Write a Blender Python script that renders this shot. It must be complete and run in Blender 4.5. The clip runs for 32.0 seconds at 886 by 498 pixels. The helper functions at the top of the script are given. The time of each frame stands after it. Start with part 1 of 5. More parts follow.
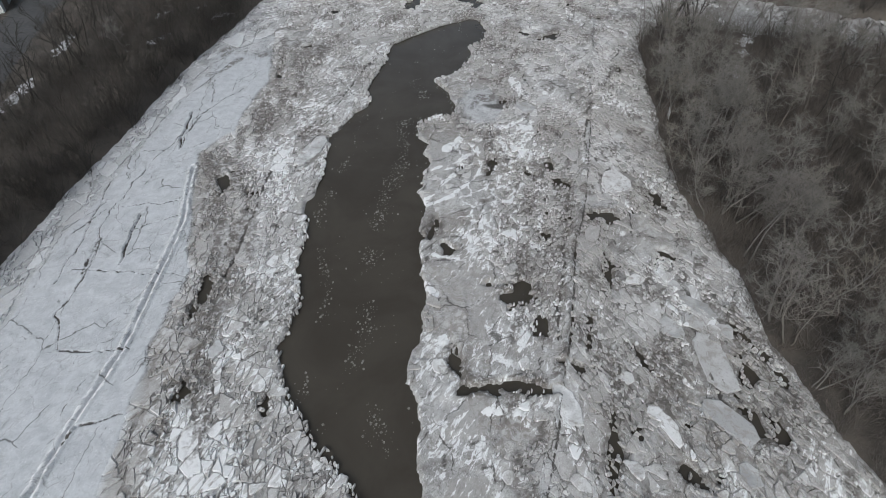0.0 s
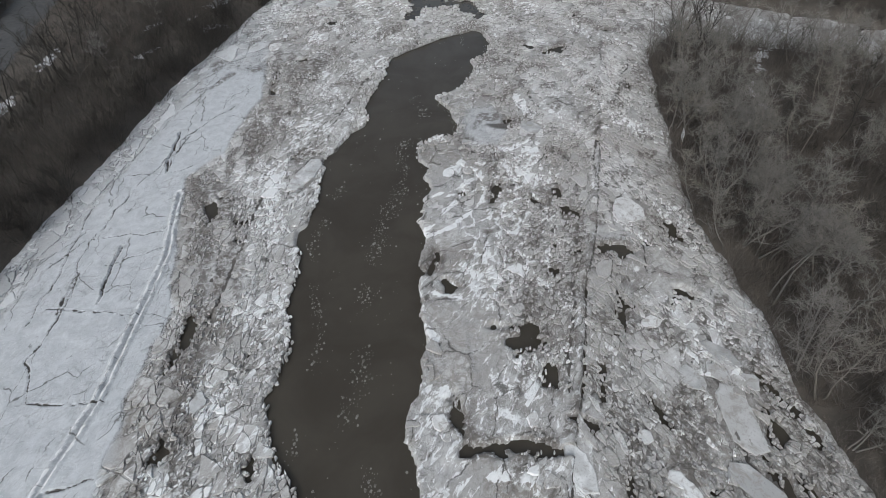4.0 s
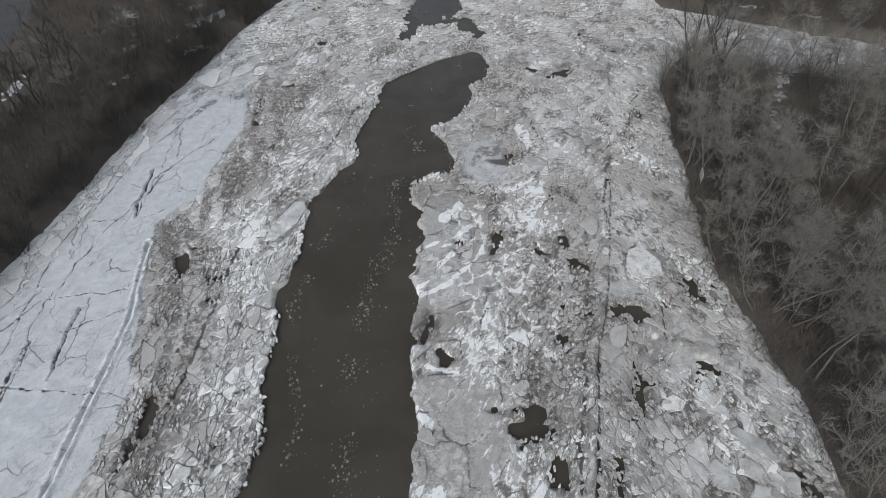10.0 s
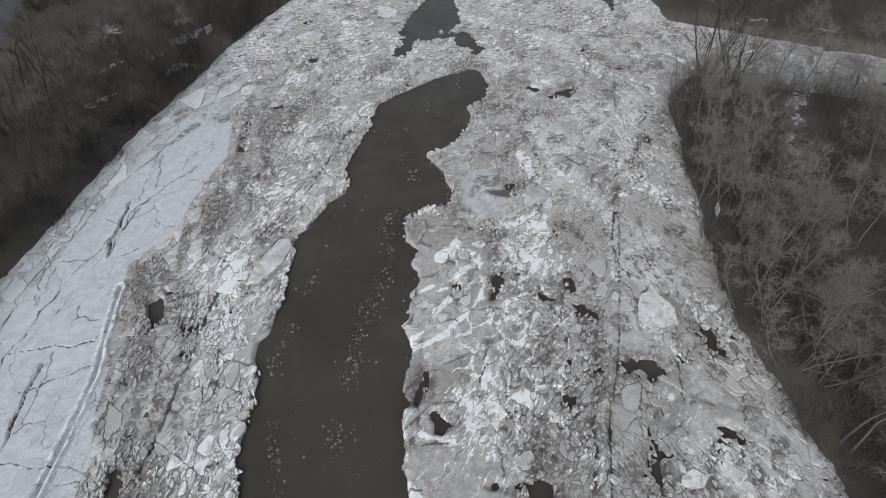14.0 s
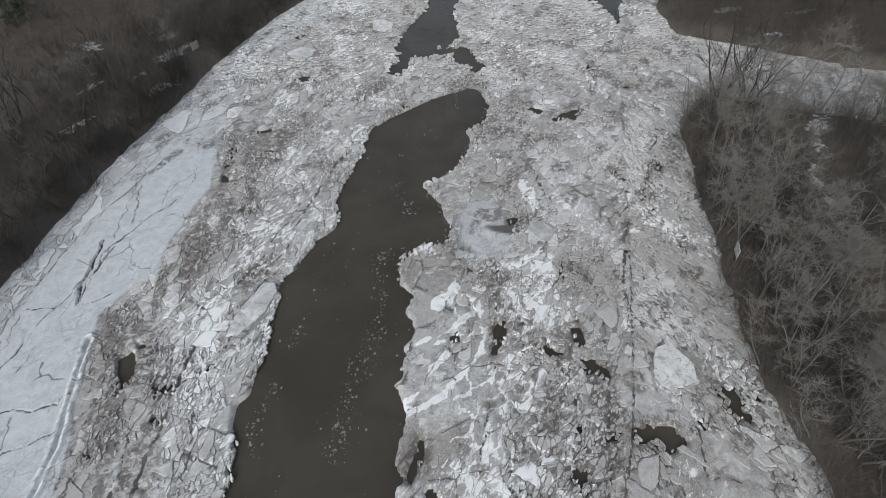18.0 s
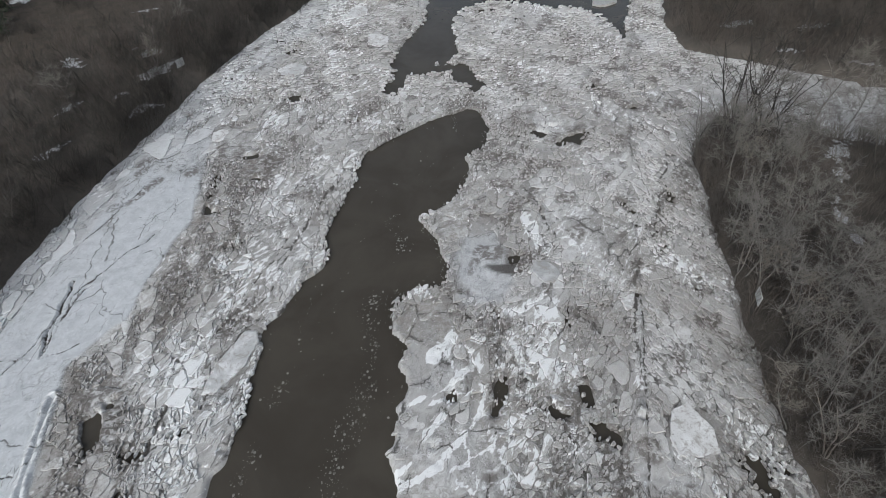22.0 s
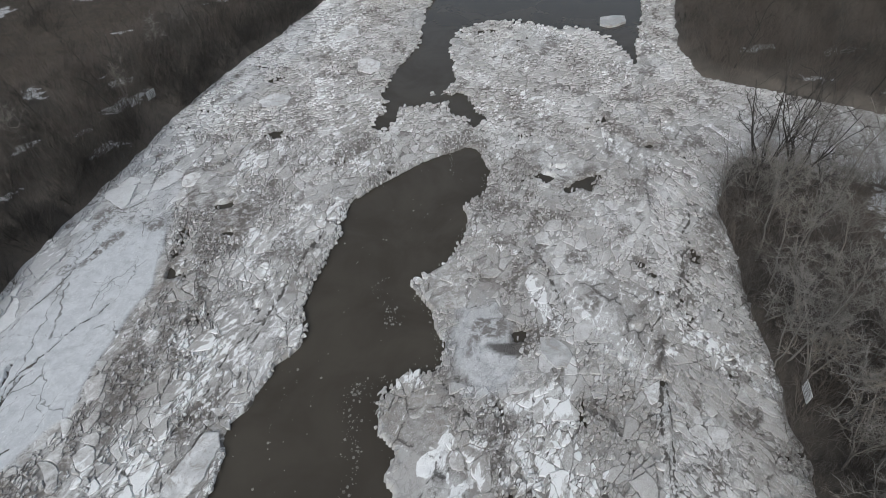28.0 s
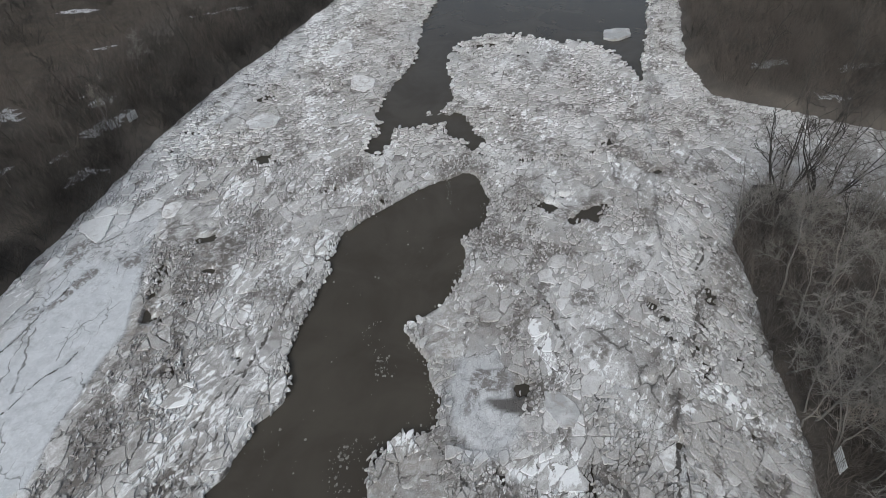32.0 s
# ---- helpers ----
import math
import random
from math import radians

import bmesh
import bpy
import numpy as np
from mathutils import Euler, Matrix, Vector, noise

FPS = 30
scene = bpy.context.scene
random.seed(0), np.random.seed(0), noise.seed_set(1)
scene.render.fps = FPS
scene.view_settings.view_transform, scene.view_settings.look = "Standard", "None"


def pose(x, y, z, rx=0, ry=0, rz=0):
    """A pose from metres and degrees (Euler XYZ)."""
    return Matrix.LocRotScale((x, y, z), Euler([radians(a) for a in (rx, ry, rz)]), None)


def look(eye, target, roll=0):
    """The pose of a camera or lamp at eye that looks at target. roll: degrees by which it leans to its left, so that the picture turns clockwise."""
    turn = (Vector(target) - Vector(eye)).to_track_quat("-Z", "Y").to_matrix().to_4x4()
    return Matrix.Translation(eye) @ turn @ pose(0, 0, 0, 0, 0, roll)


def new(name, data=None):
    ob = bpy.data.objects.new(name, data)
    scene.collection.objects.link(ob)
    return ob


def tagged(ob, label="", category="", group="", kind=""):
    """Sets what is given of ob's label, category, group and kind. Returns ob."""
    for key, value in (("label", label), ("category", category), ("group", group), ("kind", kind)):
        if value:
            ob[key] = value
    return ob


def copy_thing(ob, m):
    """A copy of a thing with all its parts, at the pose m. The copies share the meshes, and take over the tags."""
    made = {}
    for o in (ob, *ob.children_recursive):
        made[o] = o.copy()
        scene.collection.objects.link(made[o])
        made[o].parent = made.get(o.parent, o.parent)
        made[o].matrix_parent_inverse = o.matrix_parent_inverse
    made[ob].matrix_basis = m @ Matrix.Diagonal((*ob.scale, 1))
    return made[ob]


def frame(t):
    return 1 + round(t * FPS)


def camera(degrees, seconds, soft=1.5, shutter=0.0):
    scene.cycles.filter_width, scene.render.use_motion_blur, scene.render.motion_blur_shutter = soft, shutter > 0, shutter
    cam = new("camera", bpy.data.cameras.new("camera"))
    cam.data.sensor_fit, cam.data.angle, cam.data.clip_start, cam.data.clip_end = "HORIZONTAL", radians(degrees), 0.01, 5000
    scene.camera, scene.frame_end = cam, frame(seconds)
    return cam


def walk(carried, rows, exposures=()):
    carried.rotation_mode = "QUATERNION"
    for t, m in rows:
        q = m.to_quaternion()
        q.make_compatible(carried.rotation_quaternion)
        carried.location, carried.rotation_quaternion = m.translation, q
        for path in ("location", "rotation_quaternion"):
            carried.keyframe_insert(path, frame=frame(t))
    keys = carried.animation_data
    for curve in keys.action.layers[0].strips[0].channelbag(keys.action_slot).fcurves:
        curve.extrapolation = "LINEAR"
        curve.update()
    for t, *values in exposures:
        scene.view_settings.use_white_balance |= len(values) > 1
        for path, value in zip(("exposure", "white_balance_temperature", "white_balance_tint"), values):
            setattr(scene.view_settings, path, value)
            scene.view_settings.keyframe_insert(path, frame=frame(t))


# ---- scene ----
cam = camera(77.0, 32.0, soft=0.5)
PATH = [
    (0, (-0.067, 0.066, 44.923), (-0.043, 36.050, 10.207), -0.58),
    (1, (-0.116, 1.480, 44.912), (-0.103, 37.455, 10.187), -0.53),
    (2, (-0.135, 3.016, 44.886), (-0.136, 38.990, 10.161), -0.54),
    (3, (-0.120, 4.504, 44.844), (-0.143, 40.492, 10.133), -0.59),
    (3.5, (-0.099, 5.212, 44.823), (-0.133, 41.209, 10.121), -0.62),
    (5.5, (0.018, 8.081, 44.760), (-0.039, 44.111, 10.092), -0.67),
    (6, (0.061, 8.810, 44.759), (0.002, 44.839, 10.091), -0.68),
    (7, (0.169, 10.290, 44.761), (0.099, 46.322, 10.095), -0.70),
    (8, (0.291, 11.797, 44.764), (0.207, 47.830, 10.099), -0.72),
    (9, (0.420, 13.466, 44.760), (0.334, 49.497, 10.094), -0.73),
    (10, (0.563, 15.131, 44.756), (0.481, 51.168, 10.096), -0.75),
    (11, (0.716, 16.849, 44.759), (0.629, 52.894, 10.107), -0.78),
    (12, (0.845, 18.547, 44.746), (0.756, 54.604, 10.107), -0.81),
    (13, (0.949, 20.206, 44.725), (0.868, 56.277, 10.100), -0.84),
    (14, (1.040, 21.929, 44.721), (0.966, 57.999, 10.095), -0.87),
    (14.5, (1.084, 22.763, 44.728), (1.008, 58.827, 10.095), -0.90),
    (16.5, (1.272, 26.254, 44.755), (1.162, 62.295, 10.099), -0.98),
    (17, (1.327, 27.122, 44.755), (1.217, 63.165, 10.101), -1.01),
    (18, (1.440, 28.863, 44.756), (1.335, 64.913, 10.109), -1.04),
    (19, (1.553, 30.522, 44.767), (1.452, 66.583, 10.132), -1.03),
    (20, (1.672, 32.247, 44.775), (1.565, 68.325, 10.157), -1.04),
    (21, (1.783, 33.769, 44.761), (1.675, 69.860, 10.156), -1.04),
    (22, (1.878, 35.396, 44.720), (1.775, 71.488, 10.117), -1.02),
    (23, (1.973, 37.111, 44.662), (1.874, 73.209, 10.065), -1.00),
    (24, (2.077, 38.872, 44.607), (1.980, 74.976, 10.017), -1.00),
    (25, (2.180, 40.654, 44.556), (2.088, 76.767, 9.975), -1.00),
    (25.5, (2.226, 41.579, 44.528), (2.139, 77.699, 9.954), -0.99),
    (27.5, (2.405, 45.371, 44.396), (2.354, 81.523, 9.855), -1.02),
    (28, (2.462, 46.329, 44.363), (2.418, 82.495, 9.837), -1.03),
    (28.5, (2.515, 47.249, 44.339), (2.479, 83.428, 9.828), -1.03),
    (29, (2.565, 48.158, 44.322), (2.533, 84.350, 9.825), -1.04),
    (29.5, (2.615, 48.932, 44.309), (2.585, 85.134, 9.822), -1.04),
    (30, (2.669, 49.558, 44.295), (2.638, 85.770, 9.817), -1.05),
    (30.5, (2.728, 50.257, 44.279), (2.696, 86.478, 9.810), -1.06),
    (31, (2.791, 50.949, 44.263), (2.759, 87.181, 9.806), -1.08),
    (32, (2.930, 52.314, 44.239), (2.895, 88.573, 9.811), -1.16),
]
walk(cam, [(t, look(eye, target, roll)) for t, eye, target, roll in PATH], exposures=[(0.0, 0.02, 6120, 6), (16.0, 0.07, 6120, 6), (32.0, 0.08, 6120, 6)])

# ---- sky and light: a bright, even overcast ----
world = bpy.data.worlds.new("overcast_sky")
scene.world = world
world.use_nodes = True
wn, wl = world.node_tree.nodes, world.node_tree.links
sky = wn.new("ShaderNodeTexSky")
sky.sky_type = "NISHITA"
sky.sun_disc = False
sky.sun_elevation, sky.sun_rotation = radians(38), radians(200)
sky.air_density, sky.dust_density, sky.ozone_density = 1.0, 6.0, 1.0
veil = wn.new("ShaderNodeHueSaturation")
veil.inputs["Saturation"].default_value = 0.5
wl.new(sky.outputs[0], veil.inputs["Color"])
wl.new(veil.outputs[0], wn["Background"].inputs["Color"])
wn["Background"].inputs["Strength"].default_value = 0.12
sun = new("sun", bpy.data.lights.new("sun", "SUN"))
sun.data.energy, sun.data.angle, sun.data.color = 0.9, radians(40), (1.0, 0.985, 0.97)
sun.matrix_world = look((-20, -60, 60), (0, 0, 0))


# ---- noise in the plane ----
def hash2(ix, iy, s):
    h = (ix.astype(np.int64) * 374761393 + iy.astype(np.int64) * 668265263 + s * 974126177) & 0xFFFFFFFF
    h = ((h ^ (h >> 13)) * 1274126177) & 0xFFFFFFFF
    h = ((h ^ (h >> 15)) * 2246822519) & 0xFFFFFFFF
    return ((h ^ (h >> 16)) & 0xFFFFFF) / 16777216.0


def vnoise(x, y, s=0):
    ix, iy = np.floor(x), np.floor(y)
    fx, fy = x - ix, y - iy
    fx, fy = fx * fx * (3 - 2 * fx), fy * fy * (3 - 2 * fy)
    a, b = hash2(ix, iy, s), hash2(ix + 1, iy, s)
    c, d = hash2(ix, iy + 1, s), hash2(ix + 1, iy + 1, s)
    return (a * (1 - fx) + b * fx) * (1 - fy) + (c * (1 - fx) + d * fx) * fy


def fbm(x, y, size, octaves=4, s=0):
    """Between about -1 and 1; size is the width of the largest lumps in metres."""
    total, gain = 0.0, 1.0
    for o in range(octaves):
        k = 2 ** o / size
        total = total + gain * (2 * vnoise(x * k + 17.3 * o, y * k - 9.1 * o, s + o) - 1)
        gain *= 0.5
    return total / 1.5


def cells(x, y, size, s=0):
    """Cellular pattern: distance to the border of the cell (in cells), a random number and the offset from its middle."""
    u, v = x / size, y / size
    iu, iv = np.floor(u), np.floor(v)
    f1, f2 = np.full(u.shape, 9.0), np.full(u.shape, 9.0)
    rnd, du, dv = np.zeros(u.shape), np.zeros(u.shape), np.zeros(u.shape)
    for a in (-1, 0, 1):
        for b in (-1, 0, 1):
            px = iu + a + 0.1 + 0.8 * hash2(iu + a, iv + b, s)
            py = iv + b + 0.1 + 0.8 * hash2(iu + a, iv + b, s + 1)
            d = np.hypot(px - u, py - v)
            near = d < f1
            f2 = np.where(near, f1, np.minimum(f2, d))
            f1 = np.where(near, d, f1)
            rnd = np.where(near, hash2(iu + a, iv + b, s + 2), rnd)
            du, dv = np.where(near, u - px, du), np.where(near, v - py, dv)
    return f2 - f1, rnd, du, dv


def smooth(a, b, x):
    t = np.clip((x - a) / (b - a), 0, 1)
    return t * t * (3 - 2 * t)


def line_at(table, v):
    return np.interp(v, [p[0] for p in table], [p[1] for p in table])


# ---- plan of the river: (y, x) along its length, (x, y) across the tributary ----
LEFT_BANK = [(-60, -42), (20, -49), (47, -49.8), (58, -48.4), (69, -47), (86, -45.2), (97, -43.6), (106, -41.6), (118, -39.6),
             (128, -37.2), (140, -33.4), (158, -26.6), (179, -19.2), (230, 0)]
RIGHT_BANK = [(-60, 44), (8, 38), (19, 34.9), (23, 33.3), (28, 32.5), (34, 31.9), (45, 31.7), (51, 31), (57, 30.2), (63, 30.7), (70, 31.6), (77, 32.9), (88, 34.2), (98, 35.6),
              (105, 39), (111, 43.5), (131, 45.5), (145, 45.8), (175, 54), (230, 76)]
CREEK_NEAR = [(40, 112), (46, 108), (55, 104), (66, 100), (78, 95), (100, 84), (140, 64), (400, -60)]
CREEK_FAR = [(40, 135), (46, 132.5), (55, 127.5), (67, 121), (80, 114), (100, 103), (140, 82), (400, -40)]
LEAD_LEFT = [(6, -3), (14, -4.5), (18.3, -7), (22.6, -11.4), (25.3, -13.4), (28.2, -15.3), (32, -16), (40, -15.7), (47, -16.2), (53, -16.8), (59, -16.4),
             (67, -16.3), (71, -16.2), (75, -14.6), (78.5, -12.2), (81, -11.3), (84, -12.3), (90, -11.3), (95, -10.1), (100.3, -9.8),
             (104.3, -7), (108, -3), (111.8, 2.8), (113.4, 6)]
LEAD_RIGHT = [(6, -2.6), (19.6, -2.5), (24, -2.6), (28, -3.5), (31.8, -4), (34.5, -2.6), (40, -2.1), (46, -2.7), (51, -2.8), (57, -3.3), (64, -2.1),
              (68, -2.4), (70, -3.3), (73, -3.2), (75.2, -2.4), (75.8, 0.6), (76.6, 1.9), (79.2, 2.1), (84, 0.5), (87.4, -1.3), (89, 1.5), (92, 3.8), (97, 5.8), (100, 5.5), (102.8, 7.8), (106.6, 8.4), (111.9, 7.7), (113.4, 6.4)]
POOL_LEFT = [(126, -7), (132, -6.9), (143, -2.8), (150, -1.5), (163, -0.7), (176, 2.2), (200, 9), (230, 24)]
POOL_RIGHT = [(127, -5), (130, 3), (133, 4.8), (143, 4.0), (150, 4.8), (154, 6.5), (157, 10), (159, 14)]
POOL_EDGE = [(5, 158), (12, 158.4), (19.5, 157.8), (25, 153.8), (27.6, 155), (32, 152.4), (35, 147.5), (36.3, 138), (37.5, 138), (39.3, 146), (46, 170)]
RIDGE = [(-20, -1), (18, 7.9), (27, 10.2), (36, 12.5), (47, 15.2), (54, 17.5), (63, 19.8), (82, 23.8), (105, 29), (126, 33.6), (140, 38), (168, 46.6), (230, 66)]
SHELF = [(-20, -26), (18.5, -27.4), (27, -28.4), (37, -28.8), (43, -28.2), (50, -30.2), (56, -32), (60, -33), (66, -34.6), (72, -31), (77, -30.6), (87, -29.2), (95, -30.2), (107, -32), (116, -35), (125, -40)]
# (x, y, half length, half width, direction of the length in degrees from x): open holes
HOLES = [
    (-1.0, 50.6, 0.9, 0.25, 80), (-6.0, 122.3, 5.0, 1.2, 80), (6.0, 124, 5.4, 2.2, 122), (-1.2, 127.2, 5.0, 2.4, 0), (8.2, 39.5, 1.6, 1.4, 173), (19.1, 51.8, 2, 0.9, 172),
    (9.8, 34.9, 1.4, 0.7, 87), (3.6, 28.0, 2.1, 0.55, 2), (7.3, 28.0, 2.1, 0.55, 174), (1.1, 30.5, 1.8, 0.3, 109), (-26, 39.6, 2.7, 0.4, 93), (-16.4, 26.7, 0.8, 0.5, 112),
    (-24.3, 27.7, 0.7, 0.5, 119), (-29.2, 59.3, 2.1, 0.6, 111), (-24.9, 57.3, 0.5, 0.8, 179), (17.9, 41.4, 2.3, 0.3, 84), (14.4, 33.6, 1.5, 0.3, 83), (18.7, 31.2, 0.9, 0.4, 99),
]
HOLES += [
    (12.3, 30, 0.8, 0.4, 148), (26.8, 55.2, 1.9, 0.5, 110), (0.8, 46.4, 0.4, 0.5, 179), (12.3, 48.4, 0.4, 0.5, 179), (30.7, 30.7, 2.9, 0.5, 107), (28.2, 29.8, 1, 0.3, 93),
    (27, 24.5, 1.5, 0.3, 96), (28.6, 23.6, 1.6, 0.3, 92), (14.3, 22.5, 2.3, 0.3, 79), (19.8, 19.7, 0.9, 0.3, 145),
]
HOLES += [
    (26.9, 54.4, 1.6, 0.5, 108), (15.4, 58.8, 0.9, 0.6, 135), (6.8, 62.7, 1.5, 0.3, 69), (11.3, 60.8, 0.9, 0.3, 148), (11.9, 48.5, 0.7, 0.3, 93),
    (0.8, 46.5, 0.4, 0.4, 179), (30.5, 90.3, 0.4, 0.5, 179), (29.7, 87.9, 0.4, 0.4, 179), (21.2, 104.7, 2.1, 0.9, 39), (24.6, 89.5, 0.6, 0.4, 154),
    (26.9, 80.8, 0.4, 0.6, 113), (9.9, 80, 0.6, 0.6, 139), (-22.5, 117.3, 2.2, 1, 178), (-23.3, 82.7, 0.4, 0.6, 179), (6.7, 62.9, 1, 0.3, 78),
    (14.4, 62.8, 0.6, 0.4, 126), (28.7, 75.1, 0.4, 0.3, 179), (26.6, 120.1, 0.9, 0.7, 106),
]


def inside_river(x, y):
    """Metres from the nearest bank, below zero on land."""
    main = np.minimum(x - line_at(LEFT_BANK, y), line_at(RIGHT_BANK, y) - x)
    creek = np.minimum(np.minimum(y - line_at(CREEK_NEAR, x), line_at(CREEK_FAR, x) - y), x - 40)
    return np.maximum(main, creek) + 0.55 * fbm(x, y, 3.5, 3, 181)


def open_water(x, y):
    """Metres inside the open water, below zero on ice."""
    jag = 0.75 * fbm(x, y, 2.2, 4, 5) + 0.5 * fbm(x, y, 7, 2, 9)
    lead = np.minimum(np.minimum(x - line_at(LEAD_LEFT, y), line_at(LEAD_RIGHT, y) - x), np.minimum(y - 8, 113.2 - y))
    pool = np.minimum(np.minimum(x - line_at(POOL_LEFT, y), line_at(POOL_RIGHT, y) - x), np.minimum(y - 127, 160 - y))
    wide = np.minimum(np.minimum(y - line_at(POOL_EDGE, x), line_at(RIDGE, y) - 1.2 - x), x - line_at(POOL_LEFT, y))
    dots = 0.8 * fbm(x, y, 2.4, 4, 27) + 0.3 * fbm(x, y, 14, 2, 29) - 0.72 - 5 * smooth(1.5, -0.5, x - line_at(SHELF, y)) * (y < 120)
    best = np.maximum(np.maximum(np.maximum(lead, pool), wide) + jag, dots)
    rag = 0.4 * fbm(x + 0.6 * y, 0.6 * (y - x), 1.3, 4, 21) + 0.6 * (cells(x + 0.35 * fbm(x, y, 1.2, 3, 24), y, 1.1, 23)[1] - 0.5)
    for hx, hy, a, b, turn in HOLES:
        c, s = math.cos(radians(turn)), math.sin(radians(turn))
        reach = 2 * max(a, b) + 3
        near = (np.abs(x - hx) < reach) & (np.abs(y - hy) < reach)
        if near.any():
            u, v = (x[near] - hx) * c + (y[near] - hy) * s, -(x[near] - hx) * s + (y[near] - hy) * c
            w = np.arctan2(v / b, u / a)
            lobes = 1 + 0.20 * np.sin(2 * w + 3.7 * hx) + 0.16 * np.sin(3 * w + 5.1 * hy) + 0.12 * np.sin(5 * w + hx - hy)
            best[near] = np.maximum(best[near], (1 - np.hypot(u / a, v / b) / lobes) * min(a, b) + 0.3 * jag[near] + rag[near] * min(1.1, 1.6 * b))
    return best


# ---- materials ----
class Nodes:
    """Short hand for a node material."""

    def __init__(self, name):
        self.mat = bpy.data.materials.new(name)
        self.mat.use_nodes = True
        self.tree = self.mat.node_tree
        self.bsdf = self.tree.nodes["Principled BSDF"]
        self.where = self.tree.nodes.new("ShaderNodeNewGeometry")

    def put(self, socket, value):
        if isinstance(value, bpy.types.NodeSocket):
            self.tree.links.new(value, socket)
        else:
            socket.default_value = value

    def noise(self, scale, detail=4.0, rough=0.55, warp=0.0, stretch=None):
        n = self.tree.nodes.new("ShaderNodeTexNoise")
        n.inputs["Scale"].default_value, n.inputs["Detail"].default_value = scale, detail
        n.inputs["Roughness"].default_value, n.inputs["Distortion"].default_value = rough, warp
        self.tree.links.new(self.place(stretch), n.inputs["Vector"])
        return n.outputs["Fac"]

    def place(self, stretch=None):
        if stretch is None:
            return self.where.outputs["Position"]
        m = self.tree.nodes.new("ShaderNodeMapping")
        m.inputs["Scale"].default_value, m.inputs["Rotation"].default_value = stretch[:3], (0, 0, radians(stretch[3]))
        self.tree.links.new(self.where.outputs["Position"], m.inputs["Vector"])
        return m.outputs["Vector"]

    def attribute(self, name):
        n = self.tree.nodes.new("ShaderNodeAttribute")
        n.attribute_name = name
        return n.outputs["Fac"]

    def ramp(self, value, a, b, to_a=0.0, to_b=1.0):
        n = self.tree.nodes.new("ShaderNodeMapRange")
        n.interpolation_type = "SMOOTHSTEP"
        for key, v in (("Value", value), ("From Min", a), ("From Max", b), ("To Min", to_a), ("To Max", to_b)):
            self.put(n.inputs[key], v)
        return n.outputs["Result"]

    def maths(self, op, a, b=0.0):
        n = self.tree.nodes.new("ShaderNodeMath")
        n.operation = op
        self.put(n.inputs[0], a)
        self.put(n.inputs[1], b)
        return n.outputs[0]

    def mix(self, fac, a, b, blend="MIX"):
        n = self.tree.nodes.new("ShaderNodeMix")
        n.data_type, n.blend_type = "RGBA", blend
        for socket, v in ((n.inputs[0], fac), (n.inputs[6], a), (n.inputs[7], b)):
            self.put(socket, (*v, 1.0) if isinstance(v, tuple) else v)
        return n.outputs[2]

    def finish(self, colour, rough, bump=None, strength=0.5, distance=0.05):
        self.put(self.bsdf.inputs["Base Color"], (*colour, 1.0) if isinstance(colour, tuple) else colour)
        self.put(self.bsdf.inputs["Roughness"], rough)
        if bump is not None:
            b = self.tree.nodes.new("ShaderNodeBump")
            b.inputs["Strength"].default_value, b.inputs["Distance"].default_value = strength, distance
            self.put(b.inputs["Height"], bump)
            self.tree.links.new(b.outputs[0], self.bsdf.inputs["Normal"])
        return self.mat


SNOW, DIRTY, WET = (0.74, 0.75, 0.76), (0.30, 0.28, 0.262), (0.115, 0.102, 0.093)


def crumpled(n, amount=0.45, size=1.3):
    """Places pushed about by noise, so that cell borders wander."""
    t = n.tree.nodes.new("ShaderNodeTexNoise")
    t.inputs["Scale"].default_value, t.inputs["Detail"].default_value = size, 3.0
    n.tree.links.new(n.where.outputs["Position"], t.inputs["Vector"])
    m = n.tree.nodes.new("ShaderNodeVectorMath")
    m.operation = "MULTIPLY_ADD"
    n.tree.links.new(t.outputs["Color"], m.inputs[0])
    m.inputs[1].default_value = (2 * amount, 2 * amount, 0.0)
    n.tree.links.new(n.where.outputs["Position"], m.inputs[2])
    return m.outputs[0]


def flow_places(n, vector):
    """Places turned so that their x runs the way the ice was squeezed, aslant to the stream."""
    turn = n.tree.nodes.new("ShaderNodeVectorRotate")
    turn.rotation_type = "Z_AXIS"
    n.tree.links.new(vector, turn.inputs["Vector"])
    turn.inputs["Angle"].default_value = radians(-60)
    return turn.outputs[0]


def stretched(n, vector, x):
    m = n.tree.nodes.new("ShaderNodeMapping")
    m.inputs["Scale"].default_value = (x, 1.0, 0.0)
    n.tree.links.new(vector, m.inputs["Vector"])
    return m.outputs[0]


def shards(n, vector, scale, feature, out):
    v = n.tree.nodes.new("ShaderNodeTexVoronoi")
    v.feature = feature
    v.inputs["Scale"].default_value = scale
    n.tree.links.new(vector, v.inputs["Vector"])
    return v.outputs[out]


def noise_at(n, vector, scale, detail, rough, warp=0.0):
    t = n.tree.nodes.new("ShaderNodeTexNoise")
    t.inputs["Scale"].default_value, t.inputs["Detail"].default_value = scale, detail
    t.inputs["Roughness"].default_value, t.inputs["Distortion"].default_value = rough, warp
    n.tree.links.new(vector, t.inputs["Vector"])
    return t.outputs["Fac"]


